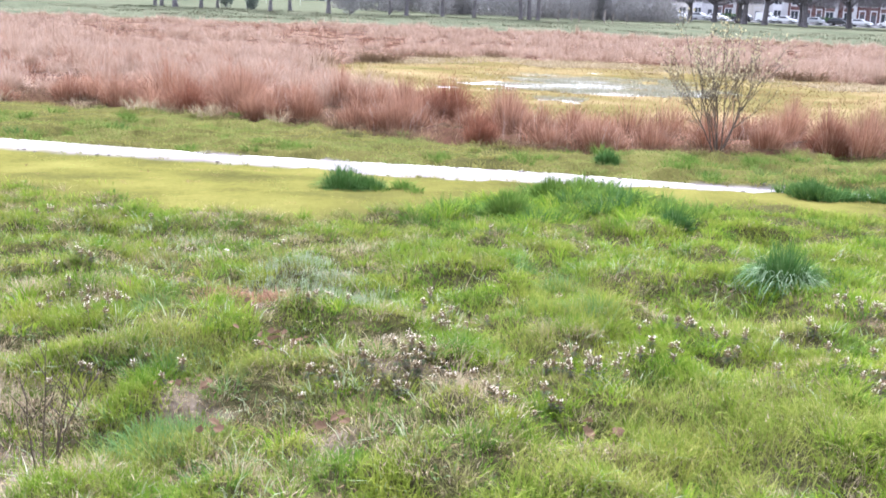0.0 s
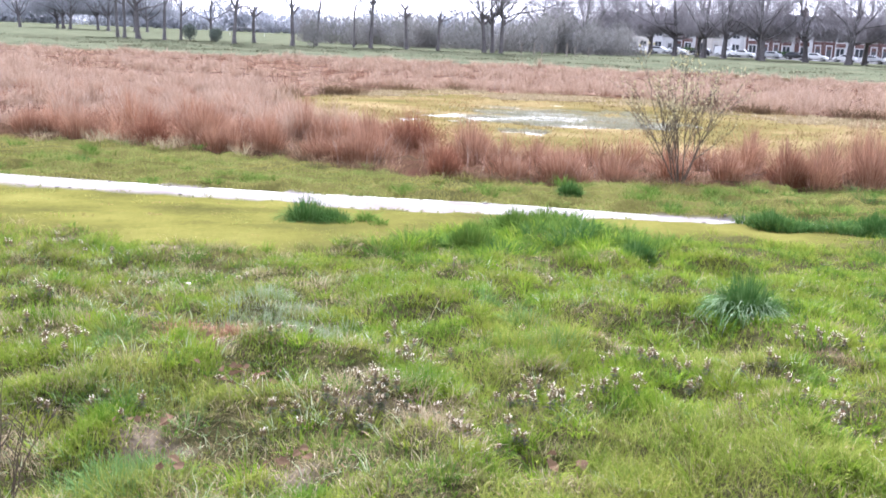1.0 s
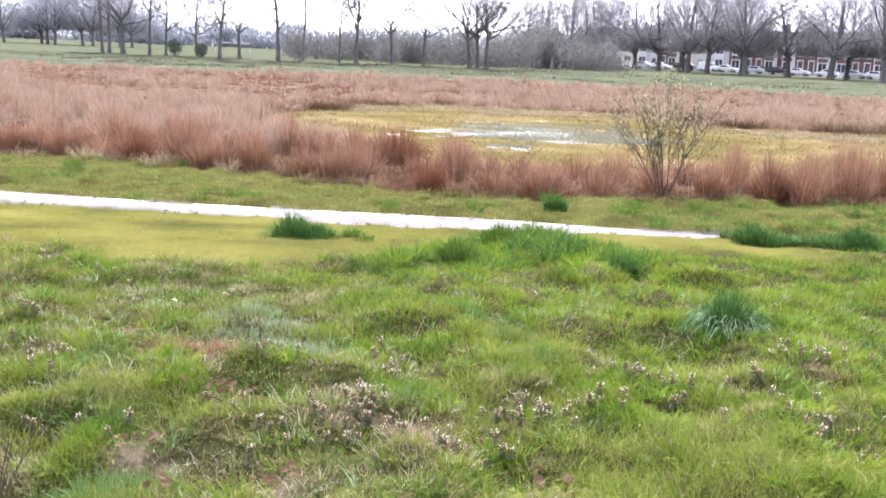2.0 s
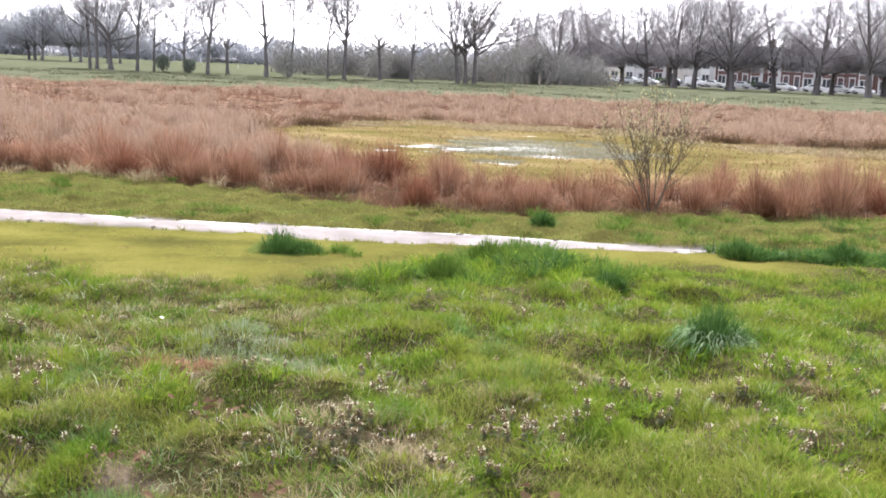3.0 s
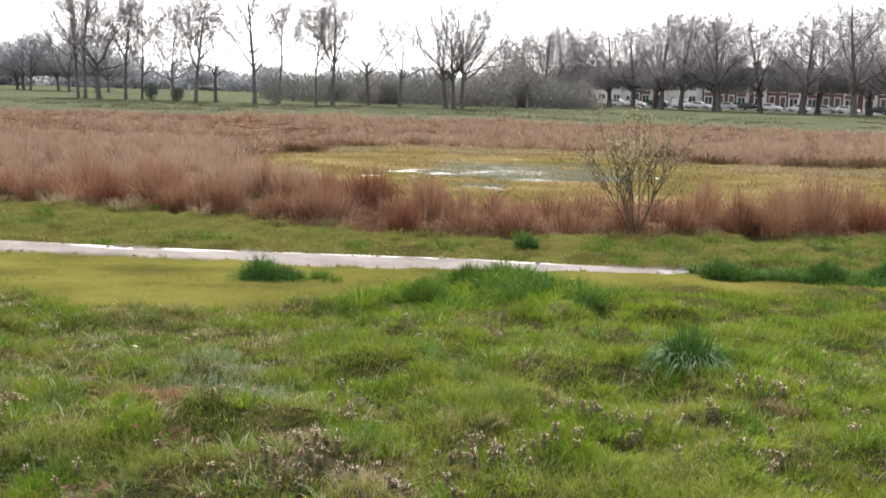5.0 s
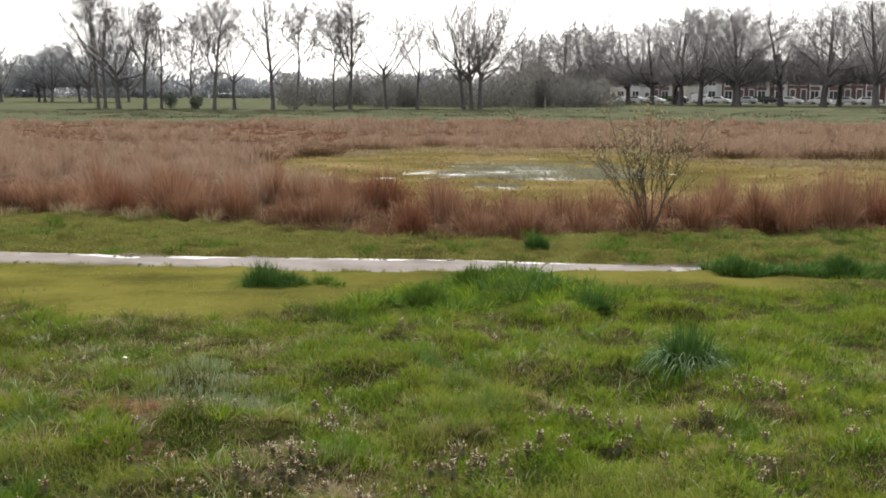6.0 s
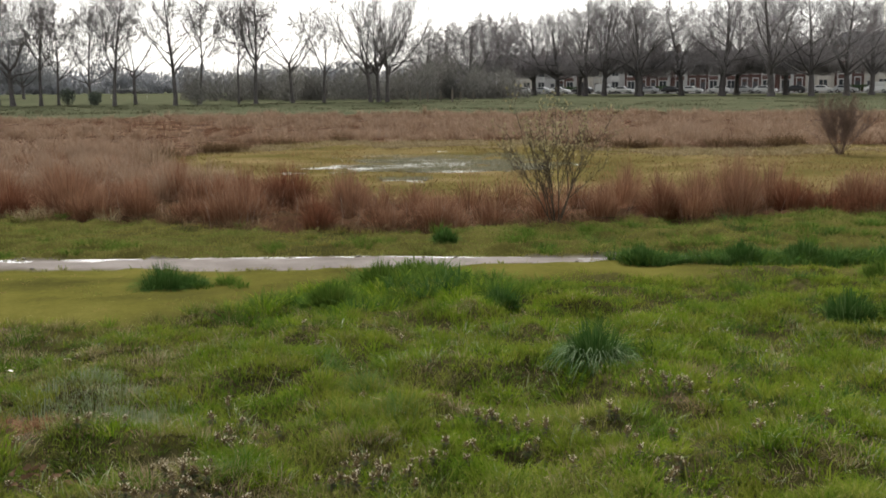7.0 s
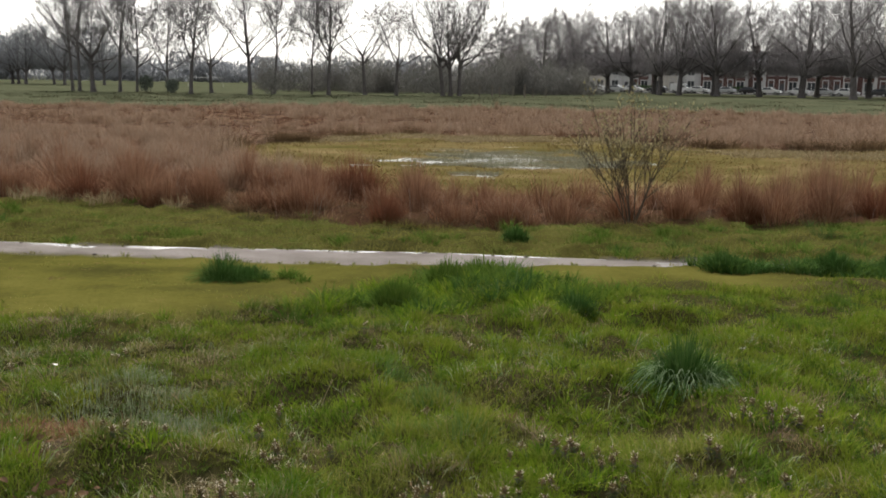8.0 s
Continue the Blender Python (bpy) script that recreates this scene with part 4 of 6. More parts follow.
# ---- single tussocks ----
def tussock(name, x, y, radius, height, n, mat, label, width=0.008, category="grass tussock", flop=0.85, segs=5, group="green tussocks"):
    ang = RS.uniform(0, 2 * np.pi, n)
    r = radius * 0.45 * np.sqrt(RS.rand(n))
    p = np.stack([np.cos(ang) * r, np.sin(ang) * r, np.full(n, -0.01)], 1)
    bend = flop * (0.12 + 1.15 * RS.rand(n) ** 1.1) * (0.15 + 0.95 * (r / (radius * 0.45)) ** 1.5)
    height = height * (1.15 - 0.45 * r / (radius * 0.45))
    me = raw_mesh(name, *blade_data(p, height * RS.uniform(0.65, 1.15, n), RS.uniform(0.7, 1.3, n) * width, bend, ang + RS.uniform(-0.6, 0.6, n), segs, 1.05 if segs > 4 else 0.5))
    mark_along(me, n, segs)
    me.materials.append(mat)
    ob = new(name, me)
    ob.matrix_basis = bank_pose(x, y)
    return tagged(ob, label, category, group=group)


big = tussock("grass_tussock", 1.075, 5.455, 0.30, 0.27, 900, MAT["tussock"], "bushy blue-green grass tussock with pale drooping outer blades", 0.005, flop=1.15)
ang = RS.uniform(0, 2 * np.pi, 300)
rr = RS.uniform(0.09, 0.2, 300)
p = np.stack([np.cos(ang) * rr, np.sin(ang) * rr, 0.13 - 0.5 * rr], 1)
mesh_part("skirt", raw_mesh("skirt", *blade_data(p, RS.uniform(0.07, 0.14, 300), RS.uniform(0.004, 0.0075, 300), RS.uniform(0.5, 1.3, 300), ang + RS.uniform(-0.7, 0.7, 300), 5, 2.0)),
          MAT["pale_blade"], big, "pale grey-green drooping outer blades")
tussock("grass_tussock", -1.86, 8.68, 0.40, 0.25, 1000, MAT["tussock"], "dark green grass tussock beside the flooded track", 0.0055, flop=1.3)
tussock("grass_tussock", -1.66, 8.76, 0.36, 0.14, 600, MAT["tussock"], "dark green grass tussock beside the flooded track", 0.0055, flop=1.2)
tufts("soft_grass", 110, 8.3, 9.1, 60, 0.04, 0.14, 0.008, "long_grass", "soft green grass fading from the dark tussock",
      lambda x, y: step(1.1, 0.3, np.hypot((x + 1.45) / 0.5, (y - 8.72) / 0.26)) * step(-2.2, -1.8, x) * 40, 0.08)
tussock("grass_tussock", 0.70, 11.85, 0.28, 0.22, 600, MAT["tussock"], "small dark green tussock on the far bank of the track", 0.010)
tussock("grass_tussock", -0.42, 7.62, 0.36, 0.19, 1100, MAT["long_grass"], "green tussock at the edge of the long grass mound", 0.009)
tussock("grass_tussock", 0.80, 7.45, 0.26, 0.18, 800, MAT["tussock"], "dark green tussock at the edge of the long grass mound", 0.009)
tussock("grass_tussock", 0.22, 8.75, 0.46, 0.24, 1100, MAT["long_grass"], "green tussock on top of the long grass mound", 0.009)
tussock("grass_tussock", -0.05, 8.55, 0.36, 0.24, 900, MAT["long_grass"], "green tussock in the long grass mound", 0.009)
tussock("grass_tussock", 2.45, 9.78, 0.40, 0.19, 700, MAT["tussock"], "dark green tussock at the end of the puddle", 0.010)
tussock("grass_tussock", 3.45, 9.75, 0.40, 0.24, 900, MAT["tussock"], "dark green tussock in the wet ditch", 0.010)
tussock("grass_tussock", 4.10, 9.85, 0.36, 0.20, 700, MAT["tussock"], "dark green tussock in the wet ditch", 0.010)
tussock("grass_tussock", 2.75, 8.0, 0.30, 0.15, 500, MAT["long_grass"], "low loose tussock on the mossy turf", 0.008)
tussock("grass_tussock", 4.35, 8.6, 0.5, 0.24, 900, MAT["long_grass"], "loose dark green tussock in rough grass", 0.009)
tussock("grass_tussock", 4.9, 9.3, 0.5, 0.28, 900, MAT["tussock"], "loose dark green tussock in rough grass", 0.009)
tussock("grass_tussock", 2.95, 6.5, 0.34, 0.2, 600, MAT["tussock"], "loose dark green tussock in rough grass", 0.007)
tussock("grass_tussock", 3.3, 6.4, 0.35, 0.22, 700, MAT["long_grass"], "loose green tussock in the meadow", 0.007)
for fx, fy, fr, fn in ((-1.52, 3.14, 0.3, 230), (-1.42, 3.22, 0.26, 150), (-1.6, 3.08, 0.26, 130), (-0.1, 5.25, 0.3, 150), (0.02, 4.72, 0.3, 140)):
    tussock("soft_tuft", fx, fy, fr, 0.11, fn, MAT["blue_green"], "soft blue-green tuft of fine grass in the meadow", 0.0035, "grass tussock", 1.1, 4)
for fx, fy, fn in ((-1.25, 4.93, 420), (-1.42, 5.08, 460), (-1.62, 4.95, 300), (-1.12, 4.88, 260), (-1.02, 5.05, 260), (-1.5, 5.32, 300), (-1.32, 5.22, 260), (-1.62, 5.15, 200)):
    tussock("fescue_tuft", fx, fy, 0.34, 0.105, int(fn * 0.75), MAT["fescue"], "pale grey-green tuft of fine soft grass", 0.0022, "grass tussock", 1.3)
for fx, fy in ((-1.55, 4.66), (-1.68, 4.55), (-1.46, 4.62), (-1.8, 4.62), (-1.74, 4.72)):
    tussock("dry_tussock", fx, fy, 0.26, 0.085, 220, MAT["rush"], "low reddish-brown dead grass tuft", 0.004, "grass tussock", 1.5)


def ditch_keep(x, y):
    r = np.abs(y - 9.85 - 0.15 * np.sin(x * 1.3)) / 0.32 + (vn(x, y, 0.3, 2) - 0.5) * 0.8
    return step(1.0, 0.4, r) * step(2.1, 2.5, x) * step(6.5, 4.2, x) * (1 - pools_mask(x, y))


tufts("ditch_grass", 1700, 9.3, 10.5, 44, 0.05, 0.17, 0.010, "tussock", "tangled dark green grass in the wet ditch", ditch_keep, 0.14)
tufts("ditch_grass", 900, 9.3, 10.5, 40, 0.05, 0.15, 0.010, "long_grass", "tangled green grass in the wet ditch", ditch_keep, 0.14)
tufts("bank_tufts", 5200, 9.7, 12.2, 12, 0.02, 0.06, 0.009, "verge", "small ragged tufts overhanging the edges of the track",
      lambda x, y: np.exp(-((y - path_far(x) - 0.05) / 0.06) ** 2) + 0.5 * np.exp(-((y - path_near(x) + 0.06) / 0.05) ** 2), 0.05)


def mound_keep(x, y):
    main = np.hypot((x - 0.22) / 0.85, (y - 8.15) / 0.8)
    tail = np.hypot((x + 0.45) / 0.7, (y - 7.55) / 0.42)
    tail = np.minimum(tail, np.hypot((x - 0.72) / 0.42, (y - 7.62) / 0.4))
    return step(1.1, 0.6, np.minimum(main, tail) + (vn(x, y, 0.3, 4) - 0.5) * 0.6)


def mound_top(x, y):
    return step(1.0, 0.3, np.hypot((x - 0.2) / 0.6, (y - 8.55) / 0.45) + (vn(x, y, 0.25, 6) - 0.5) * 0.5)


tufts("long_grass_mound", 1100, 6.9, 9.3, 56, 0.06, 0.16, 0.008, "long_grass", "mound of long bright green grass before the track", mound_keep, 0.12)
tufts("long_grass_mound", 760, 6.9, 9.3, 56, 0.06, 0.16, 0.008, "lush", "fresh green grass in the mound before the track", mound_keep, 0.12)
tufts("long_grass_mound", 150, 6.9, 9.3, 60, 0.08, 0.2, 0.008, "tussock", "darker grass in the mound before the track", mound_keep, 0.10)
tufts("long_grass_mound", 700, 6.9, 9.3, 56, 0.12, 0.24, 0.008, "long_grass", "tallest grass on the crest of the mound", mound_top, 0.12)

# rounded tussocks standing out along the edge of the rush bed
for i, (tx, back, rad, th, n) in enumerate(((-5.8, 0.5, 0.5, 0.6, 420), (-5.0, 0.9, 0.6, 0.7, 520), (-4.3, 0.4, 0.42, 0.45, 380), (-3.8, 0.8, 0.55, 0.66, 480), (-2.9, 0.5, 0.5, 0.5, 420), (-2.2, 0.9, 0.55, 0.64, 480),
                                           (-1.55, 3.3, 0.95, 0.84, 1300), (-0.85, 0.3, 0.4, 0.52, 440), (0.1, 0.4, 0.42, 0.42, 400), (0.75, 0.5, 0.5, 0.5, 440), (1.5, 0.6, 0.55, 0.55, 460), (3.1, 0.5, 0.45, 0.44, 420),
                                           (4.1, 0.6, 0.7, 0.62, 640), (5.3, 0.5, 0.5, 0.54, 440), (6.3, 0.7, 0.65, 0.62, 520), (7.4, 0.8, 0.7, 0.64, 520), (-7.2, 0.6, 0.6, 0.6, 480), (-8.4, 0.8, 0.5, 0.5, 460))):
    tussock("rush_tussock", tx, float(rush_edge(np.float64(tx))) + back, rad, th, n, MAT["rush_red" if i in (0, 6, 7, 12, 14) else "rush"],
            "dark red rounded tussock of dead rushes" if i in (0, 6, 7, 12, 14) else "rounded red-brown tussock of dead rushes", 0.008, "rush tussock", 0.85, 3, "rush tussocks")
for tx, ty, rad in ((4.5, 63, 0.9), (6.6, 66, 0.7), (11, 62.5, 1.0), (16.5, 68, 0.9), (19, 66, 0.8)):
    tussock("rush_tussock", tx, ty, rad * 0.7, 0.30, 220, MAT["brown_grass"], "dull brown tussock standing in the far field", 0.04, "rush tussock", 1.1, 3, "rush tussocks")


# ---- meadow flowers, dead leaves, dry stems ----
def nettle_meshes(seed):
    """A dead-nettle: square stem, whorls of drooping heart-shaped leaves, crowded purple ones at the top, pale flowers between them."""
    rng = np.random.RandomState(seed)
    hgt = rng.uniform(0.05, 0.08)
    stem = raw_mesh("stem", *tubes([([(0, 0, -0.01), (0.003, 0.002, hgt * 0.5), (0.0, 0.004, hgt)], [0.0026, 0.0024, 0.002])], 4))
    low, top = [], []
    for tier in range(6):
        z = hgt * (0.2, 0.42, 0.66, 0.78, 0.88, 0.98)[tier]
        for q in range(4):
            size = (0.022, 0.022, 0.019, 0.017, 0.014, 0.010)[tier] * rng.uniform(0.85, 1.2)
            (low if tier < 2 else top).append((0.0, 0.002, z, size * 0.75, size * 0.95, 1.5, q * 1.571 + tier * 0.785 + rng.uniform(-0.3, 0.3)))

    def whorl(name, rows):
        t = np.array(rows)
        return raw_mesh(name, *blade_data(t[:, :3], t[:, 3], t[:, 4], t[:, 5], t[:, 6], 3, 0.85, rng))

    n = 9
    a = rng.uniform(0, 6.28, n)
    fp = np.stack([np.cos(a) * 0.011, np.sin(a) * 0.011, hgt * rng.uniform(0.68, 1.05, n)], 1)
    petal = raw_mesh("flower", *blade_data(fp, rng.uniform(0.008, 0.012, n), np.full(n, 0.0058), rng.uniform(0.5, 1.1, n), a, 2, 0.3, rng))
    leaf, crown = whorl("leaf", low), whorl("top_leaf", top)
    for me, mat in ((stem, "nettle_stem"), (leaf, "nettle_leaf"), (crown, "nettle_top"), (petal, "petal")):
        me.materials.append(MAT[mat])
    return stem, leaf, crown, petal


NETTLE = [nettle_meshes(s) for s in range(5)]
NETTLE_PATCHES = [(-2.38, 4.28, 4), (-2.42, 4.6, 4), (-2.11, 4.2, 5), (-2.09, 4.42, 3), (-1.95, 3.64, 4), (-1.71, 3.62, 4), (-2.28, 5.62, 5), (-3.18, 6.5, 5), (-3.47, 6.64, 4), (-2.94, 6.46, 4),
                  (-1.24, 4.0, 4), (-0.98, 3.74, 7), (-0.87, 4.12, 5), (-0.81, 4.06, 5), (-0.73, 3.94, 7), (-0.68, 3.76, 7), (-0.86, 3.68, 6), (-0.5, 3.6, 6), (-0.32, 3.56, 5), (-0.43, 3.52, 4),
                  (-0.66, 4.36, 6), (-0.76, 4.76, 3), (-0.63, 4.42, 5), (-0.83, 5.14, 3), (-1.19, 4.58, 5), (-1.32, 4.56, 4), (-0.15, 4.24, 3), (-0.11, 4.04, 7), (-0.04, 4.08, 6), (-0.21, 4.02, 3),
                  (0.15, 4.1, 4), (0.22, 4.2, 5), (0.44, 4.74, 5), (0.49, 4.56, 5), (0.54, 4.58, 5), (0.31, 4.58, 4), (1.23, 4.94, 6), (1.32, 4.95, 6), (1.43, 4.88, 5), (1.16, 4.92, 3),
                  (0.85, 4.38, 4), (0.83, 4.06, 3), (1.0, 4.36, 4), (0.72, 4.28, 2), (1.16, 3.94, 5), (1.1, 3.84, 4), (0.56, 4.28, 2), (-0.15, 5.0, 3), (-0.42, 6.16, 3), (-2.7, 5.1, 4),
                  (1.7, 4.6, 4), (1.95, 5.0, 4), (1.5, 4.2, 4), (2.1, 5.9, 3), (-1.8, 6.0, 3), (-2.6, 6.3, 3), (0.0, 6.2, 2)]


def dead_nettle(x, y, kind):
    root = new("dead_nettle", None)
    root.empty_display_size = 0.05
    for me in NETTLE[kind]:
        ob = new(me.name, me)
        ob.parent = root
    s = RS.uniform(0.72, 1.1)
    root.matrix_basis = bank_pose(x, y, 0.0, RS.uniform(-9, 9), RS.uniform(-9, 9), RS.uniform(0, 360), s)
    return tagged(root, "small dead-nettle plant with purplish top and pale pink flowers", "wildflower", group="dead-nettles in the meadow")


for px, py, count in NETTLE_PATCHES:
    for i in range(count + count // 5):
        dead_nettle(px + RS.normal(0, 0.09), py + RS.normal(0, 0.085), RS.randint(5))


# Scattered pale blades stand in for highlights on the grass.
tufts("pale_tufts", 1700, 2.3, 6.6, 7, 0.05, 0.1, 0.0042, "glint_blade", "glossy drooping leaf blades coloured pale for glints in the turf", lambda x, y: any_turf(x, y) * (0.45 + 0.55 * step(0.35, 0.65, vn(x, y, 0.5, 9))), 0.04)


def round_places(places):
    """Soft-edged round patches (x, y, radius)."""
    def keep(x, y):
        z = 0
        for hx, hy, hr in places:
            z = np.maximum(z, step(1.3, 0.4, np.hypot(x - hx, (y - hy) * 1.3) / hr + (vn(x, y, 0.15, 4) - 0.5) * 0.8))
        return z
    return keep


HAY = [(-0.84, 4.03, 0.17), (-0.57, 4.0, 0.13), (-2.52, 4.69, 0.3), (-1.88, 3.95, 0.14), (0.43, 4.86, 0.13), (-0.08, 4.42, 0.13), (1.6, 5.32, 0.14), (-0.48, 3.58, 0.14), (-1.25, 2.98, 0.16),
       (-2.2, 3.35, 0.25), (0.75, 3.22, 0.12)]
tufts("dry_tufts", 5600, 2.6, 5.8, 30, 0.05, 0.1, 0.0028, "straw_pale", "wispy patches of pale buff hay standing in the turf", round_places(HAY), 0.05)
FRESH = [(-1.62, 3.74, 0.2), (-1.56, 3.13, 0.2), (-0.65, 4.12, 0.11), (-0.28, 5.62, 0.22), (-0.24, 4.78, 0.2), (-1.95, 4.35, 0.14)]
tufts("soft_grass", 4600, 2.6, 6.0, 34, 0.05, 0.1, 0.0036, "blue_green", "soft deep-green patches of fresh fine grass", round_places(FRESH), 0.05)


def leaf_mesh(seed):
    rng = np.random.RandomState(seed)
    bm = bmesh.new()
    rows = []
    n = 7
    for i in range(n):
        t = i / (n - 1)
        wd = 0.5 * math.sin(math.pi * (0.06 + 0.94 * t) ** 0.8) * (0.75 + 0.35 * (i % 2))
        curl = 0.25 * math.sin(2.2 * t + seed)
        rows.append([bm.verts.new((wd * s, t - 0.5, curl * 0.5 + 0.28 * abs(s) * rng.uniform(0.6, 1.2) * wd)) for s in (-1, -0.5, 0, 0.5, 1)])
    for a, c in zip(rows, rows[1:]):
        for k in range(4):
            bm.faces.new((a[k], a[k + 1], c[k + 1], c[k]))
    me = bpy.data.meshes.new("dead_leaf")
    bm.to_mesh(me)
    bm.free()
    me.materials.append(MAT["dead_leaf"])
    return me


b = scatter(9000, -4.4, 4.4, 2.4, 7.2, lambda x, y: any_turf(x, y) * np.clip(step(0.45, 0.7, vn(x, y, 0.5, 6)) + 0.25 * step(0.5, -2, x), 0, 1))
k = len(b)
b[:, 2] += RS.uniform(0.012, 0.04, k)
tagged(blades("leaf_litter", b, RS.uniform(0.008, 0.02, k), RS.uniform(0.003, 0.007, k), RS.uniform(1.0, 3.0, k), RS.uniform(0, 6.28, k), MAT["brown_grass"], 2, 0.5),
       "small crumbs of brown dead leaf caught in the turf", "leaf litter", kind="stuff")
b = scatter(5200, -4.4, 4.4, 2.4, 7.6, any_turf)
k = len(b)
b[:, 2] += RS.uniform(0.035, 0.075, k)
tagged(blades("leaf_litter", b, RS.uniform(0.008, 0.018, k), RS.uniform(0.0028, 0.005, k), RS.uniform(0.6, 2.0, k), RS.uniform(0, 6.28, k), MAT["litter_straw"], 2, 0.5),
       "tiny bleached flecks of dead blade in the turf", "leaf litter", kind="stuff")
LEAVES = [leaf_mesh(s) for s in range(4)]
LEAF_SPOTS = [(-1.51, 3.48, 7, 0.032), (-1.57, 3.44, 5, 0.027), (-0.97, 3.26, 4, 0.041), (-0.99, 3.2, 4, 0.036), (-0.08, 3.42, 2, 0.055), (-0.02, 3.36, 2, 0.046), (-1.34, 3.16, 4, 0.041), (-1.31, 4.06, 15, 0.036),
              (-1.34, 3.98, 13, 0.036), (0.3, 5.18, 4, 0.027), (-1.57, 4.52, 5, 0.027), (-2.06, 4.84, 5, 0.027), (-2.05, 5.0, 4, 0.027), (0.36, 4.9, 5, 0.023), (-2.0, 2.9, 7, 0.027), (1.12, 3.86, 4, 0.023)]
for lx, ly, count, size in LEAF_SPOTS:
    for i in range(count):
        ob = new("dead_leaf", LEAVES[RS.randint(4)])
        qx, qy = lx + RS.normal(0, 0.05), ly + RS.normal(0, 0.045)
        s = size * RS.uniform(0.6, 1.15)
        ob.matrix_basis = bank_pose(qx, qy, 0.056 + 0.003 * i, RS.uniform(-42, 42), RS.uniform(-42, 42), RS.uniform(0, 360), s)
        tagged(ob, "curled brown dead leaf lying in the grass", "dead leaf", group="fallen leaves")
ob = new("pale_leaf", LEAVES[1].copy())
ob.data.materials.clear()
ob.data.materials.append(MAT["pale_leaf"])
ob.matrix_basis = bank_pose(-2.07, 5.8, 0.05, 10, 14, 70, 0.044)
tagged(ob, "bleached whitish leaf lying on the grass", "dead leaf")


def clod_mesh(seed):
    rng = np.random.RandomState(seed)
    bm = bmesh.new()
    bmesh.ops.create_icosphere(bm, subdivisions=2, radius=1.0)
    for v in bm.verts:
        v.co *= rng.uniform(0.75, 1.2)
        v.co.z *= 0.55
    me = bpy.data.meshes.new("mud_clod")
    bm.to_mesh(me)
    bm.free()
    me.materials.append(MAT["mud"])
    return me


CLODS = [clod_mesh(s) for s in range(3)]
for i in range(46):
    cx = RS.uniform(-6.5, 2.4)
    cy = float(path_far(cx)) + RS.uniform(-0.10, 0.06) if i % 3 else float(path_near(cx)) + RS.uniform(-0.08, 0.06)
    s = RS.uniform(0.008, 0.02)
    ob = new("mud_clod", CLODS[i % 3])
    ob.matrix_basis = pose(cx, cy, float(ground_z(cx, cy)) + s * 0.25, 0, 0, RS.uniform(0, 360)) @ Matrix.Diagonal((s * 1.5, s, s, 1))
    tagged(ob, "small dark clod of mud at the track's edge", "clod", group="clods along the track")


def dry_weed(x, y, height, lean, seed):
    rng = np.random.RandomState(seed)
    root = new("dry_weed", None)
    root.matrix_basis = bank_pose(x, y)
    root.empty_display_size = 0.05
    main = [np.array([lean * t ** 1.5 + rng.uniform(-0.005, 0.005), rng.uniform(-0.006, 0.006), height * t - 0.01]) for t in np.linspace(0, 1, 9)]
    mesh_part("stem", raw_mesh("stem", *tubes([(main, np.linspace(0.003, 0.0012, 9))], 5)), MAT["shrub_bark"], root)
    for i in range(5):
        p = main[3 + i]
        tip = p + np.array([rng.uniform(-0.05, 0.05), rng.uniform(-0.04, 0.04), rng.uniform(0.04, 0.10)])
        mesh_part("side_shoot", raw_mesh("side_shoot", *tubes([([p, (p + tip) / 2 + [0.006, 0, -0.004], tip], [0.0018, 0.0015, 0.001])], 4)), MAT["shrub_bark"], root)
    return tagged(root, "thin bare brown weed stem with short side shoots", "dead stem", group="bare weed stems")


dry_weed(-1.83, 2.99, 0.44, 0.03, 1)
dry_weed(-1.80, 3.01, 0.38, 0.08, 2)
dry_weed(-1.79, 2.98, 0.36, 0.16, 3)
dry_weed(-1.86, 2.97, 0.33, -0.02, 4)
dry_weed(-1.82, 3.04, 0.30, 0.05, 5)


def grass_stalk(x, y, height, lean, seed):
    """One pale dead flowering stalk, bent over, with a thin seed head."""
    rng = np.random.RandomState(seed)
    root = new("grass_stalk", None)
    root.matrix_basis = bank_pose(x, y)
    root.empty_display_size = 0.05
    pts = [np.array([lean * t ** 1.4, rng.uniform(-0.004, 0.004), height * t - 0.01]) for t in np.linspace(0, 1, 7)]
    mesh_part("stem", raw_mesh("stem", *tubes([(pts, np.linspace(0.0026, 0.0013, 7))], 5)), MAT["litter_straw"], root)
    n = 14
    hp = np.array([pts[-1] + (pts[-2] - pts[-1]) * rng.rand() for _ in range(n)])
    mesh_part("seed_head", raw_mesh("seed_head", *blade_data(hp, rng.uniform(0.012, 0.024, n), np.full(n, 0.0026), rng.uniform(0.3, 1.2, n), rng.uniform(0, 6.28, n), 2, 0.3, rng)), MAT["litter_straw"], root)
    return tagged(root, "thin pale dead grass stalk bent over the turf", "dead stem", group="dead grass stalks")


grass_stalk(-1.10, 5.02, 0.17, -0.13, 1)
grass_stalk(-0.62, 5.3, 0.13, 0.05, 2)
grass_stalk(0.95, 6.1, 0.15, 0.04, 3)
grass_stalk(-1.95, 5.4, 0.12, -0.06, 4)


# ---- shrubs and trees ----
def branch(rng, p, d, length, n, wander, up):
    """A wandering polyline from p along d that slowly turns upward."""
    pts, d = [p], d / np.linalg.norm(d)
    for i in range(n):
        d = d + rng.normal(0, wander, 3) + np.array([0, 0, up])
        d /= np.linalg.norm(d)
        pts.append(pts[-1] + d * length / n)
    return np.array(pts), d


def side_dir(rng, d, angle):
    a = rng.normal(0, 1, 3)
    a -= d * a.dot(d)
    a /= np.linalg.norm(a) + 1e-9
    return d * math.cos(angle) + a * math.sin(angle)


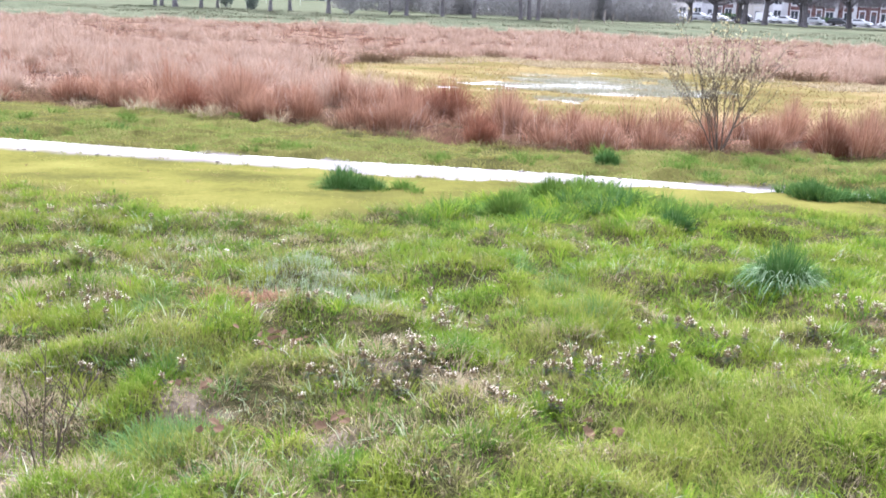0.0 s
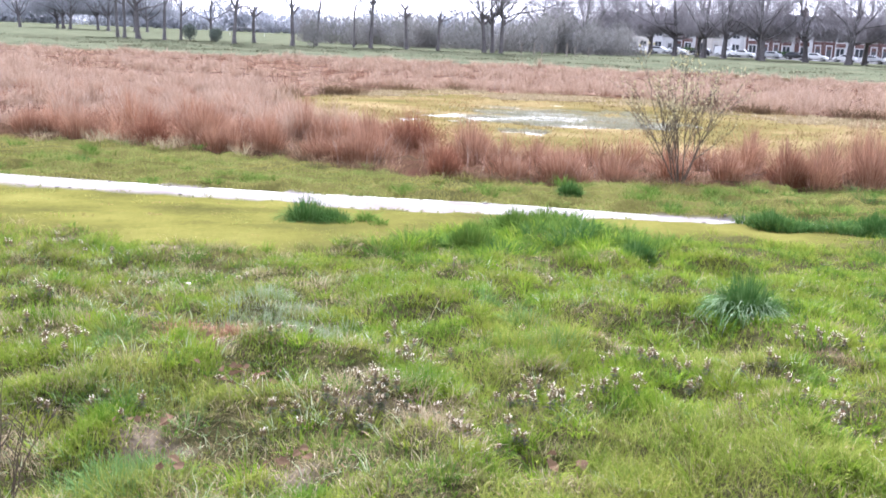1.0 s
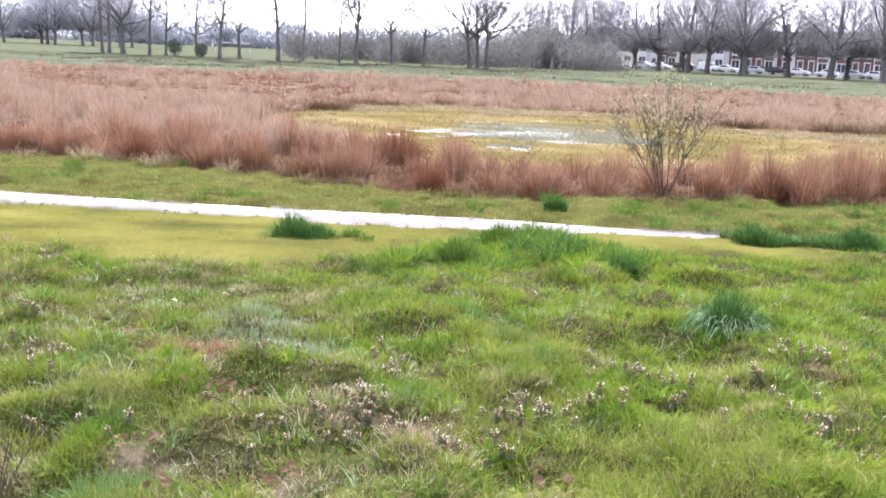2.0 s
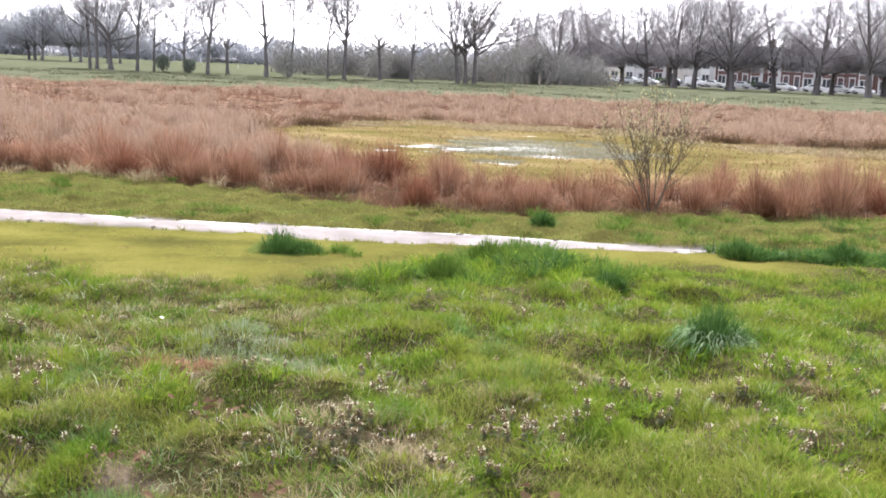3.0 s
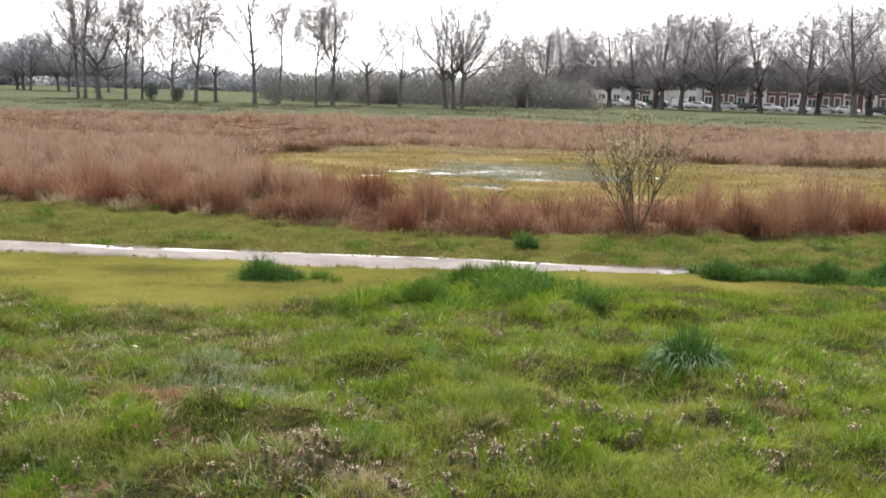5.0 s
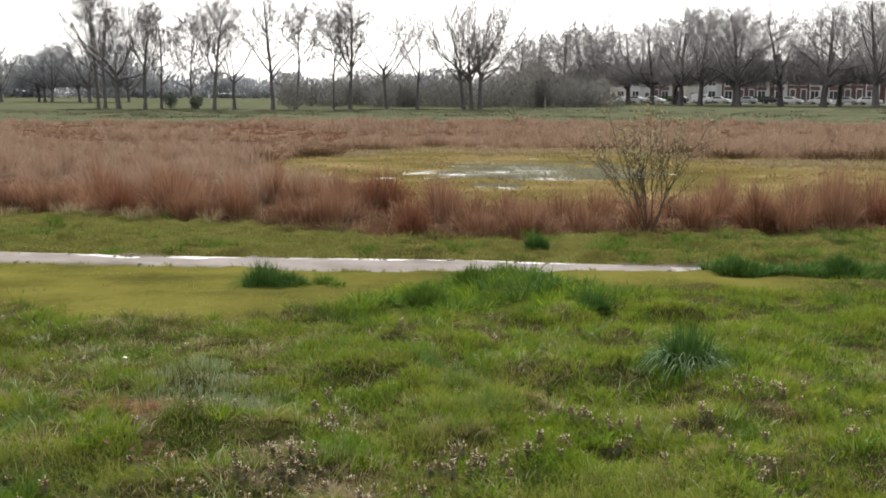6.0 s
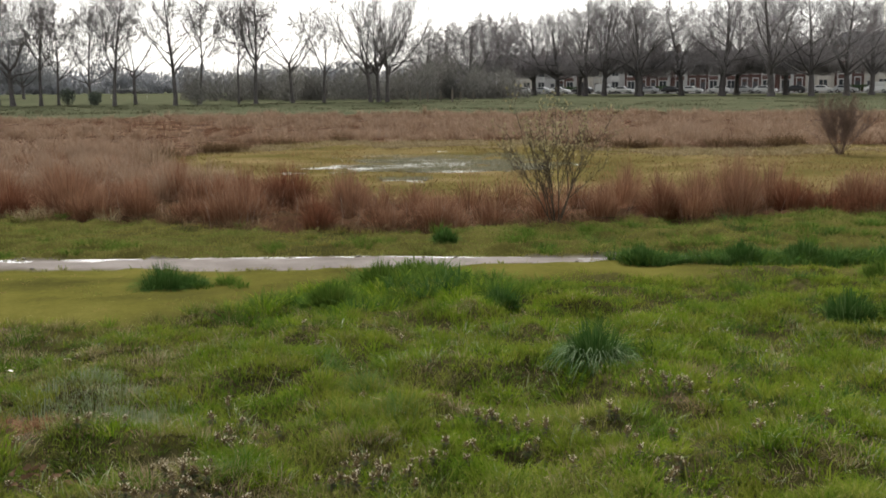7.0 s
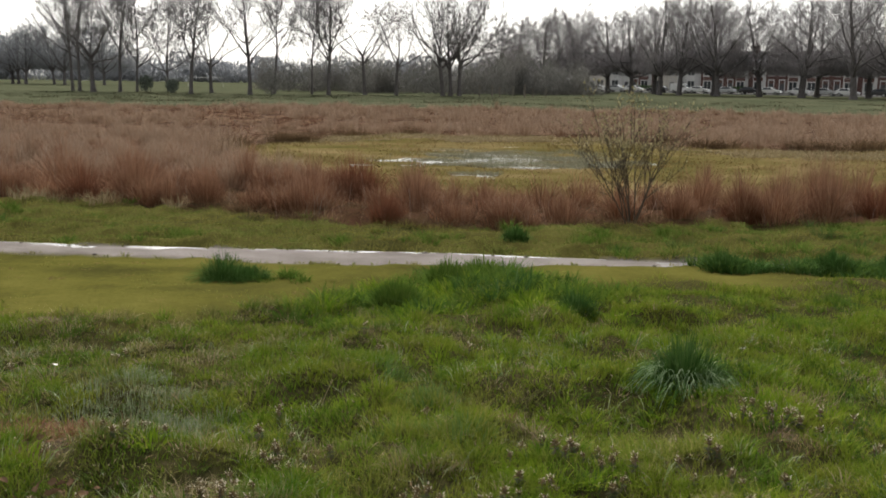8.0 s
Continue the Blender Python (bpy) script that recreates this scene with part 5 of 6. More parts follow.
def grow_tree(seed, height, fork, limbs, spread, trunk_r, leader=True, lean=(0, 0), twigs=5, fine=4, stems=((0, 0),), twig_r=0.016, side_shoots=3):
    """A bare tree: wood (trunk and limbs) and twigs as lists of tubes."""
    rng = np.random.RandomState(seed)
    wood, thin, fines = [], [], []
    for sx, sy in stems:
        base = np.array([sx, sy, -0.05])
        d0 = np.array([lean[0] + sx * 0.05, lean[1], 1.0])
        tp, d = branch(rng, base, d0, fork * height, 5, 0.03, 0.02)
        rad = np.linspace(trunk_r, trunk_r * 0.72, 6)
        rad[0] *= 1.35
        wood.append((tp, rad))
        starts = [(tp[-1 - (i % 2)], d, trunk_r * 0.5, i) for i in range(limbs)]
        if leader:
            lp, ld = branch(rng, tp[-1], d, (1 - fork) * height * 0.92, 6, 0.05, 0.05)
            wood.append((lp, np.linspace(trunk_r * 0.7, trunk_r * 0.12, 7)))
            starts += [(lp[k], ld, trunk_r * (0.34 - 0.04 * k), 10 + k + j * 7) for k in range(1, 6) for j in range(2)]
        for q, (p, d, r, i) in enumerate(starts):
            a = q * 2.4 + rng.uniform(-0.4, 0.4)
            tilt = spread * rng.uniform(0.6, 1.35)
            v = np.array([math.cos(a) * math.sin(tilt), math.sin(a) * math.sin(tilt), math.cos(tilt)])
            left = max(height - p[2], 0.26 * height)
            ln = left * rng.uniform(0.55, 0.88) / max(0.75, math.cos(tilt * 0.6))
            bp, bd = branch(rng, p, v, ln, 6, 0.16, 0.08)
            wood.append((bp, max(r, 0.03) + (twig_r * 1.9 - max(r, 0.03)) * np.linspace(0, 1, 7) ** 0.4))
            for k in range(1, 7):
                for j in range(side_shoots):
                    dd = side_dir(rng, bp[k] - bp[k - 1], rng.uniform(0.5, 1.0))
                    sp, sd = branch(rng, bp[k], dd / np.linalg.norm(dd), ln * rng.uniform(0.28, 0.55), 3, 0.22, 0.07)
                    thin.append((sp, np.linspace(twig_r * 1.8, twig_r * 0.8, 4)))
                    for m in range(twigs):
                        t = sp[1 + m % 3]
                        td, _ = branch(rng, t, side_dir(rng, sd, rng.uniform(0.3, 0.95)), ln * rng.uniform(0.14, 0.28), 2, 0.22, 0.10)
                        fines.append((td[0], td[1] + (td[1] - td[0]) * 0.3))
                        fines.append((td[1], td[2]))
                        for f in range(fine):
                            e = td[1 + f % 2] + rng.normal(0, 1, 3) * ln * 0.10 + np.array([0, 0, ln * 0.03])
                            fines.append((td[f % 2], e))
    return wood, thin, fines


def tree(x, y, z, label, bark="bark", twig="twig", name="tree", group="bare trees", rot=0.0, category="tree", haze=0, **kw):
    wood, thin, fines = grow_tree(**kw)
    hz = np.random.RandomState(kw["seed"] + 7)
    h = kw["height"]
    for i in range(haze):
        u = hz.normal(0, 1, 3)
        u *= hz.rand() ** 0.3 / np.linalg.norm(u)
        q = np.array([u[0] * h * 0.27, u[1] * h * 0.25, h * 0.62 + u[2] * h * 0.35])
        fines.append((q, q + hz.normal(0, 0.38, 3) + np.array([0, 0, 0.15])))
    root = new(name, None)
    root.matrix_basis = pose(x, y, z, 0, 0, rot)
    mesh_part("trunk", raw_mesh("trunk", *tubes(wood, 6)), MAT[bark], root)
    v, lo, st = tubes(thin, 3)
    f = np.array(fines)
    rng = np.random.RandomState(kw["seed"])
    d = f[:, 1] - f[:, 0]
    side = np.cross(d, rng.normal(0, 1, d.shape))
    side *= kw.get("twig_r", 0.016) * 0.8 / (np.linalg.norm(side, axis=1)[:, None] + 1e-9)
    fv = np.stack([f[:, 0] - side, f[:, 0] + side, f[:, 1]], 1).reshape(-1, 3)
    lo = np.concatenate([lo, len(v) + np.arange(len(fv))])
    st = np.concatenate([st, st[-1] + 4 + 3 * np.arange(len(f))])
    mesh_part("crown", raw_mesh("crown", np.concatenate([v, fv]), lo, st), MAT[twig], root)
    return tagged(root, label, category, group=group)


FAR_Z = -0.5
AVENUE = "tall bare plane tree with forked pale limbs at the field edge"
# place, height, fork, limbs, spread, trunk radius, leader, lean
ROW = [(-48.6, 133, 14.5, 0.40, 4, 0.42, 0.30, True, 0.00), (-47.0, 131, 14.0, 0.34, 4, 0.5, 0.34, True, -0.02), (-43.5, 126, 13.2, 0.30, 6, 0.85, 0.46, False, 0.02),
       (-40.2, 126, 12.5, 0.38, 3, 0.40, 0.30, True, 0.0), (-40.5, 134, 12.0, 0.30, 4, 0.55, 0.26, True, 0.02), (-37.5, 138, 12.5, 0.20, 4, 0.62, 0.26, True, 0.0),
       (-30.2, 121, 13.0, 0.36, 4, 0.5, 0.32, True, -0.06), (-30.3, 132, 14.0, 0.27, 5, 0.6, 0.34, False, 0.02), (-23.0, 120, 13.5, 0.30, 4, 0.40, 0.40, True, 0.0),
       (-21.8, 130, 12.5, 0.42, 3, 0.4, 0.22, True, 0.02), (-17.0, 130, 11.5, 0.40, 3, 0.4, 0.2, True, 0.04), (-14.3, 125, 13.2, 0.36, 6, 0.5, 0.38, True, 0.0), (-10.4, 132, 13.6, 0.34, 6, 0.6, 0.34, False, 0.0),
       (-6.3, 131, 13.0, 0.32, 5, 0.75, 0.30, False, 0.03)]
for i, (x, y, h, fk, lb, spd, tr, ld, ln) in enumerate(ROW):
    tree(x, y, FAR_Z, AVENUE, rot=i * 77, seed=100 + i, height=h * 1.08, fork=fk, limbs=lb + 1, spread=min(spd * (1.65 if i > 2 else 1.25), 0.92), trunk_r=tr * 0.7, leader=ld, lean=(ln, 0), twigs=5, fine=4, twig_r=0.0115, haze=50, group="trees along the field edge")
tree(0.8, 130, FAR_Z, "large spreading bare tree on three trunks", "bark_dark", "twig", seed=31, height=15.5, fork=0.28, limbs=9, spread=0.85, trunk_r=0.30, leader=False,
     stems=((-1.1, 0), (-0.1, 0.6), (1.0, 0)), twigs=4, fine=4, twig_r=0.014, group="trees along the field edge")

ROADSIDE = "tall bare roadside tree with a dense twiggy crown"
# right-hand trees in front of the road
SIDE = [(15.5, 205, 14.5), (22.4, 204, 16.5), (29.5, 212, 15.5), (34.8, 190, 16.0), (38.0, 180, 17.5), (41.0, 178, 17.0), (45.5, 170, 17.0), (53.5, 173, 17.0), (57.5, 164, 17.0), (59.8, 149, 17.5),
        (66.5, 150, 16.5), (73.0, 152, 16.0), (49.5, 185, 17.0), (64.0, 175, 16.0), (10.5, 198, 13.5), (18.8, 196, 15.5), (26.0, 203, 16.0), (32.0, 200, 15.5), (39.5, 192, 16.5), (88.0, 166, 16.5), (70.0, 168, 16.5), (47.0, 178, 16.0), (80.0, 158, 16.0)]
for i, (x, y, h) in enumerate(SIDE):
    tree(x, y, FAR_Z, ROADSIDE, "bark_dark", "road_twig", rot=i * 51, seed=200 + i, height=h - 0.2, fork=0.24, limbs=7, spread=0.95, trunk_r=0.48 + 0.12 * (i in (8, 9)), leader=True,
         twigs=5, fine=4, twig_r=0.017, haze=1300, side_shoots=2, group="trees beside the road")

# The grove's crowns wear the haze-paled twig colour.
GROVE = "bare tree in a far grove with twigs paled for haze"
for i, (x, y, h) in enumerate([(-93, 222, 12.5), (-89, 216, 11.5), (-84.5, 220, 13), (-80, 214, 13), (-77, 222, 13.5), (-73, 218, 13), (-96, 226, 11), (-99, 214, 12)]):
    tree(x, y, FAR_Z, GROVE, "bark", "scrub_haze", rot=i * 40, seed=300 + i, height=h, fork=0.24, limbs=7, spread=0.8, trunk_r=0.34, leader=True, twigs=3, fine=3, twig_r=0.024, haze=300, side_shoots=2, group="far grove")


def twig_mass(name, blobs, density, length, width, mat, label, category="scrub", seed=5, kind="stuff"):
    """Scrub: thousands of thin upward twigs filling uneven mounds (x, y, z, rx, ry, rz)."""
    rng = np.random.RandomState(seed)
    out = []
    for x, y, z, rx, ry, rz in blobs:
        n = int(density * rx * rz)
        u = rng.normal(0, 1, (n, 3))
        u /= np.linalg.norm(u, axis=1)[:, None]
        u *= (rng.rand(n) ** 0.45)[:, None] * (0.85 + 0.3 * vn(u[:, 0] * 3 + x, u[:, 2] * 3 + y, 0.7, 2))[:, None]
        p = np.stack([x + u[:, 0] * rx, y + u[:, 1] * ry, z + np.abs(u[:, 2]) * rz], 1)
        out.append(p)
    p = np.concatenate(out)
    k = len(p)
    ob = blades(name, p, length * rng.uniform(0.5, 1.3, k), width * rng.uniform(0.6, 1.4, k), rng.uniform(0.3, 1.9, k), rng.uniform(0, 6.28, k), MAT[mat])
    return tagged(ob, label, category, kind=kind)


rw = np.random.RandomState(12)
wood_blobs = [(x + rw.uniform(-1.5, 1.5), 160 + rw.uniform(-7, 8), FAR_Z, rw.uniform(1.8, 3.6), 2.5, rw.uniform(3.6, 7.4)) for x in np.arange(-28, 24, 1.5)]
wood_blobs += [(x + rw.uniform(-1, 1), 148 + rw.uniform(-4, 4), FAR_Z, rw.uniform(1.5, 2.8), 2, rw.uniform(2.5, 6.5)) for x in np.arange(-14, 24, 2.4)]
twig_mass("scrub_wood", wood_blobs, 80, 0.85, 0.063, "scrub", "belt of dark leafless scrub behind the row of trees", "woodland")
twig_mass("scrub_wood", [(x + rw.uniform(-1.2, 1.2), max(207 - 0.93 * (x - 15), 166) + rw.uniform(-4, 6), FAR_Z + rw.uniform(2.9, 4.4), rw.uniform(2.0, 3.8), 3, rw.uniform(2.8, 7.0)) for x in np.arange(9, 84, 1.7)], 100, 0.95, 0.062, "road_twig",
          "dark twiggy lower crowns of the roadside trees", "woodland", 6)
# Grove crowns and the distant line take their haze from colour alone.
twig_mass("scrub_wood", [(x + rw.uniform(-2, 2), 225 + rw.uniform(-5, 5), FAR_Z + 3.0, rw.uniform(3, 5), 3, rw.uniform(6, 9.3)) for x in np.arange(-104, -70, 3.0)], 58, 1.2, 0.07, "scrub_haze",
          "dense twiggy crowns of a far grove, paled for haze", "woodland", 7)
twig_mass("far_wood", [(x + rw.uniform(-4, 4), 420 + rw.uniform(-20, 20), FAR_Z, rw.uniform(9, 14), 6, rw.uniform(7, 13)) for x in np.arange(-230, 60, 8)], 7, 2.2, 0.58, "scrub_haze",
          "line of distant woods coloured pale grey for haze", "woodland", 8)


def evergreen_bush(x, y, rx, rz, seed, label="small dark rounded evergreen bush", mat="evergreen"):
    rng = np.random.RandomState(seed)
    root = new("evergreen_bush", None)
    root.location = (x, y, FAR_Z)
    mesh_part("stem", raw_mesh("stem", *tubes([([(0, 0, -0.05), (0.02, 0, rz * 0.5)], [0.07, 0.05])], 5)), MAT["bark_dark"], root)
    n = 900
    u = rng.normal(0, 1, (n, 3))
    u /= np.linalg.norm(u, axis=1)[:, None]
    u *= (rng.rand(n) ** 0.4)[:, None]
    p = np.stack([u[:, 0] * rx, u[:, 1] * rx, rz * 0.48 + u[:, 2] * rz * 0.5], 1)
    me = raw_mesh("foliage", *blade_data(p, rng.uniform(0.15, 0.35, n), rng.uniform(0.05, 0.1, n), rng.uniform(0.2, 1, n), rng.uniform(0, 6.28, n), 2, 0.3, rng))
    mesh_part("foliage", me, MAT[mat], root)
    return tagged(root, label, "bush", group="evergreen bushes")


evergreen_bush(-38.5, 131, 1.0, 2.2, 1)
evergreen_bush(-33.2, 124, 0.85, 1.7, 2)
evergreen_bush(-20.3, 119, 1.2, 3.0, 3, "grey twiggy bush at the field edge", "scrub")


# the budding willow shrub among the rushes
def bud_quads(ends, size, rng):
    n = len(ends)
    return blade_data(np.array(ends), rng.uniform(0.7, 1.4, n) * size, rng.uniform(0.5, 0.9, n) * size, rng.uniform(0.2, 1.2, n), rng.uniform(0, 6.28, n), 2, 0.3, rng)


def willow(x, y, height, seed, stems, label, tilt=0.5, bark="bark_dark", twig="twig_red", buds=True, name="willow_shrub", r0=0.02, shoot=0.0045, forks=3, sprays=3):
    """Wand-like stems from one stool, each forking into curved rods with short shoots."""
    rng = np.random.RandomState(seed)
    root = new(name, None)
    root.location = (x, y, float(ground_z(x, y)))
    ends, thin = [], []
    for i in range(stems):
        a = i * 2.4 + rng.uniform(-0.4, 0.4)
        t = tilt * (0.3 + 0.7 * ((i * 0.618) % 1))
        d = np.array([math.cos(a) * math.sin(t), 0.8 * math.sin(a) * math.sin(t), math.cos(t)])
        ln = height * rng.uniform(0.42, 0.55)
        sp, sd = branch(rng, np.array([math.cos(a) * 0.05, math.sin(a) * 0.05, -0.03]), d, ln, 6, 0.08, 0.05)
        rods = [(sp, np.linspace(r0, r0 * 0.6, 7))]
        for f in range(forks):
            q = sp[3 + f % 4]
            dd = side_dir(rng, sd, rng.uniform(0.2, 0.6))
            rod, rd = branch(rng, q, dd, height * rng.uniform(0.42, 0.6), 6, 0.09, 0.07)
            rods.append((rod, np.linspace(r0 * 0.55, shoot, 7)))
            for k in range(1, 7):
                for j in range(1 + (k + f) % 2):
                    vv = rod[k] - rod[k - 1]
                    bp, bd = branch(rng, rod[k], side_dir(rng, vv / np.linalg.norm(vv), 0.55), height * rng.uniform(0.07, 0.2), 3, 0.13, 0.10)
                    thin.append((bp, np.linspace(shoot, shoot * 0.6, 4)))
                    ends += list(bp[1:])
                    for m in range(sprays):
                        w = bp[1 + m % 3]
                        e = w + rng.normal(0, 0.045, 3) + np.array([0, 0, 0.06])
                        thin.append((np.array([w, (w + e) / 2 + rng.normal(0, 0.008, 3), e]), [shoot * 0.7, shoot * 0.6, shoot * 0.5]))
                        ends.append(e)
        mesh_part("stem", raw_mesh("stem", *tubes(rods, 5)), MAT[bark], root)
    mesh_part("twig", raw_mesh("twig", *tubes(thin, 3)), MAT[twig], root)["kind"] = "stuff"
    if buds:
        keep = [e for e in ends if rng.rand() < max(0.0, (e[2] / height - 0.42)) / 0.4]
        mesh_part("bud", raw_mesh("bud", *bud_quads(keep, 0.034, rng)), MAT["bud"], root, "pale yellow opening catkins")["kind"] = "stuff"
    return tagged(root, label, "shrub")


willow(2.40, 14.1, 1.64, 4, 8, "leafless willow shrub with pale yellow catkins standing in the rushes", 0.62, bark="shrub_bark", twig="shrub_bark", r0=0.0105, shoot=0.003, forks=4, sprays=2)
willow(12.9, 27.6, 1.7, 11, 26, "dull brown leafless bushy shrub standing in the rushes", 0.8, bark="scrub_brown", twig="scrub_brown", buds=False, r0=0.009, shoot=0.0045, forks=3, sprays=4)


# ---- the road beyond: houses, cars, posts ----
A0 = np.array([22.0, 232.0])
DIRX = np.array([0.804, -0.595])
INTO = np.array([0.595, 0.804])
ROAD_TURN = math.degrees(math.atan2(DIRX[1], DIRX[0]))


def road_bed():
    p = [A0 - DIRX * 60 - INTO * 1.5, A0 + DIRX * 150 - INTO * 1.5, A0 + DIRX * 150 + INTO * 7, A0 - DIRX * 60 + INTO * 7]
    bm = bmesh.new()
    lo = [bm.verts.new((q[0], q[1], FAR_Z - 0.3)) for q in p]
    hi = [bm.verts.new((q[0], q[1], FAR_Z + 0.09)) for q in p]
    bm.faces.new(hi)
    for i in range(4):
        bm.faces.new((lo[i], lo[(i + 1) % 4], hi[(i + 1) % 4], hi[i]))
    me = bpy.data.meshes.new("road")
    bm.to_mesh(me)
    bm.free()
    me.materials.append(plain_mat("asphalt", (0.055, 0.055, 0.056), 0.85, 0.3, 0.2, 4))
    return tagged(new("road", me), "grey asphalt road along the edge of the common", "road", kind="structure")


road_bed()


def window(parent, x0, x1, z0, z1, y, sash=True):
    """A sash window on a front at depth y (the front faces -y)."""
    w = part("window", a_box(x0, x1, y - 0.02, y + 0.05, z0, z1), MAT["glass"], parent)
    bm = bmesh.new()
    t = 0.10
    for a in ((x0 - t, x0, z0 - t, z1 + t), (x1, x1 + t, z0 - t, z1 + t), (x0, x1, z1, z1 + t), (x0, x1, z0 - t, z0), (x0, x1, (z0 + z1) / 2 - 0.04, (z0 + z1) / 2 + 0.04)):
        box(bm, a[0], a[1], y - 0.09, y - 0.005, a[2], a[3])
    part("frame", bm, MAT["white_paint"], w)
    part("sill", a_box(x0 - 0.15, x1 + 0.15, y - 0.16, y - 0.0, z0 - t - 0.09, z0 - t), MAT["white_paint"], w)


def house(wall_mat, label, flip=False, storeys=2):
    """A Victorian terraced house: brick front, two-storey bay, door, pitched roof and chimney. Its front faces -y."""
    w, d = 5.6, 9.0
    eaves = 2.95 * storeys + 0.3
    root = new("house", None)
    part("wall", a_box(0.01, w - 0.01, 0, d, -0.2, eaves), MAT[wall_mat], root)
    bm = bmesh.new()
    v = [bm.verts.new(c) for c in ((0, -0.35, eaves), (w, -0.35, eaves), (w, d + 0.35, eaves), (0, d + 0.35, eaves), (0, d / 2, eaves + 2.8), (w, d / 2, eaves + 2.8))]
    for f in ((0, 1, 5, 4), (2, 3, 4, 5), (1, 2, 5), (3, 0, 4), (3, 2, 1, 0)):
        bm.faces.new([v[i] for i in f])
    roof = part("roof", bm, MAT["slate"], root)
    bm = a_box(w - 0.75, w - 0.05, d / 2 - 0.6, d / 2 + 0.6, eaves + 1.9, eaves + 4.0)
    for q in range(4):
        bmesh.ops.create_cone(bm, cap_ends=True, segments=8, radius1=0.12, radius2=0.1, depth=0.5, matrix=Matrix.Translation((w - 0.4, d / 2 - 0.42 + q * 0.28, eaves + 4.2)))
    part("chimney", bm, MAT["brick"], roof, "brick chimney stack with clay pots")

    def mx(a, c):
        return (w - c, w - a) if flip else (a, c)

    # canted bay
    b0, b1 = mx(0.5, 3.3)
    bm = bmesh.new()
    top = eaves - 0.35
    ring = [(b0, 0.0), (b0 + 0.5, -0.8), (b1 - 0.5, -0.8), (b1, 0.0)]
    lo = [bm.verts.new((x, y, -0.2)) for x, y in ring]
    hi = [bm.verts.new((x, y, top)) for x, y in ring]
    for i in range(4):
        bm.faces.new((lo[i], lo[(i + 1) % 4], hi[(i + 1) % 4], hi[i]))
    bm.faces.new(hi)
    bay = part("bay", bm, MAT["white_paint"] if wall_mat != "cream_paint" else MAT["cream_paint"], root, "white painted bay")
    for s in range(storeys):
        z0 = 0.75 + 2.95 * s
        for k in range(2):
            xa = b0 + 0.62 + k * 0.82
            part("pane", a_box(xa, xa + 0.68, -0.83, -0.79, z0, z0 + 1.65), MAT["glass"], bay)
        if s < storeys - 1:
            part("brick_band", a_box(b0 + 0.42, b1 - 0.42, -0.86, -0.78, z0 + 1.85, z0 + 2.65), MAT[wall_mat], bay)
    d0, d1 = mx(3.95, 4.95)
    door = part("door", a_box(d0, d1, -0.05, 0.03, 0.0, 2.1), MAT["slate"], root, "dark painted front door")
    bm = a_box(d0 - 0.16, d0, -0.12, -0.002, 0, 2.75)
    box(bm, d1, d1 + 0.16, -0.12, -0.002, 0, 2.75)
    box(bm, d0 - 0.16, d1 + 0.16, -0.2, -0.002, 2.75, 3.0)
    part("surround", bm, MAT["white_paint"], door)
    for s in range(1, storeys):
        window(root, d0 + 0.02, d1 - 0.02, 0.85 + 2.95 * s, 2.45 + 2.95 * s, 0.0)
    return tagged(root, label, "house", group="terraced houses")


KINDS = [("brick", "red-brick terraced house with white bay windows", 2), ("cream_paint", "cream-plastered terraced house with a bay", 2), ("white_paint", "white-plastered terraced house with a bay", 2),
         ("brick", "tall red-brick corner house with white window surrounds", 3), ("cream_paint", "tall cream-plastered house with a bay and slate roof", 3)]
proto = {}
ORDER = [2, 1, 2, 0, 1, 2, 0, 0, 0, 0, 0, 0, 0, 1, 3, 4, 3, 0, 0, 0, 0, 0]
for i, kd in enumerate(ORDER):
    pos = A0 + INTO * 15.5 + DIRX * (5.62 * i - 2.0)
    m = pose(pos[0], pos[1], FAR_Z + 0.2, 0, 0, ROAD_TURN)
    key = (kd, i % 2)
    if key not in proto:
        mat, lab, st = KINDS[kd]
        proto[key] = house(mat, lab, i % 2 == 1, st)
        proto[key].matrix_basis = m
    else:
        copy_thing(proto[key], m)


def pavement():
    p = [A0 - DIRX * 60 + INTO * 7, A0 + DIRX * 150 + INTO * 7, A0 + DIRX * 150 + INTO * 30, A0 - DIRX * 60 + INTO * 30]
    bm = bmesh.new()
    lo = [bm.verts.new((q[0], q[1], FAR_Z - 0.3)) for q in p]
    hi = [bm.verts.new((q[0], q[1], FAR_Z + 0.2)) for q in p]
    bm.faces.new(hi)
    for i in range(4):
        bm.faces.new((lo[i], lo[(i + 1) % 4], hi[(i + 1) % 4], hi[i]))
    me = bpy.data.meshes.new("pavement")
    bm.to_mesh(me)
    bm.free()
    me.materials.append(plain_mat("paving", (0.22, 0.21, 0.2), 0.85, 0.3, 0.2, 2))
    return tagged(new("pavement", me), "pale paved footway before the houses", "pavement", kind="structure")


pavement()


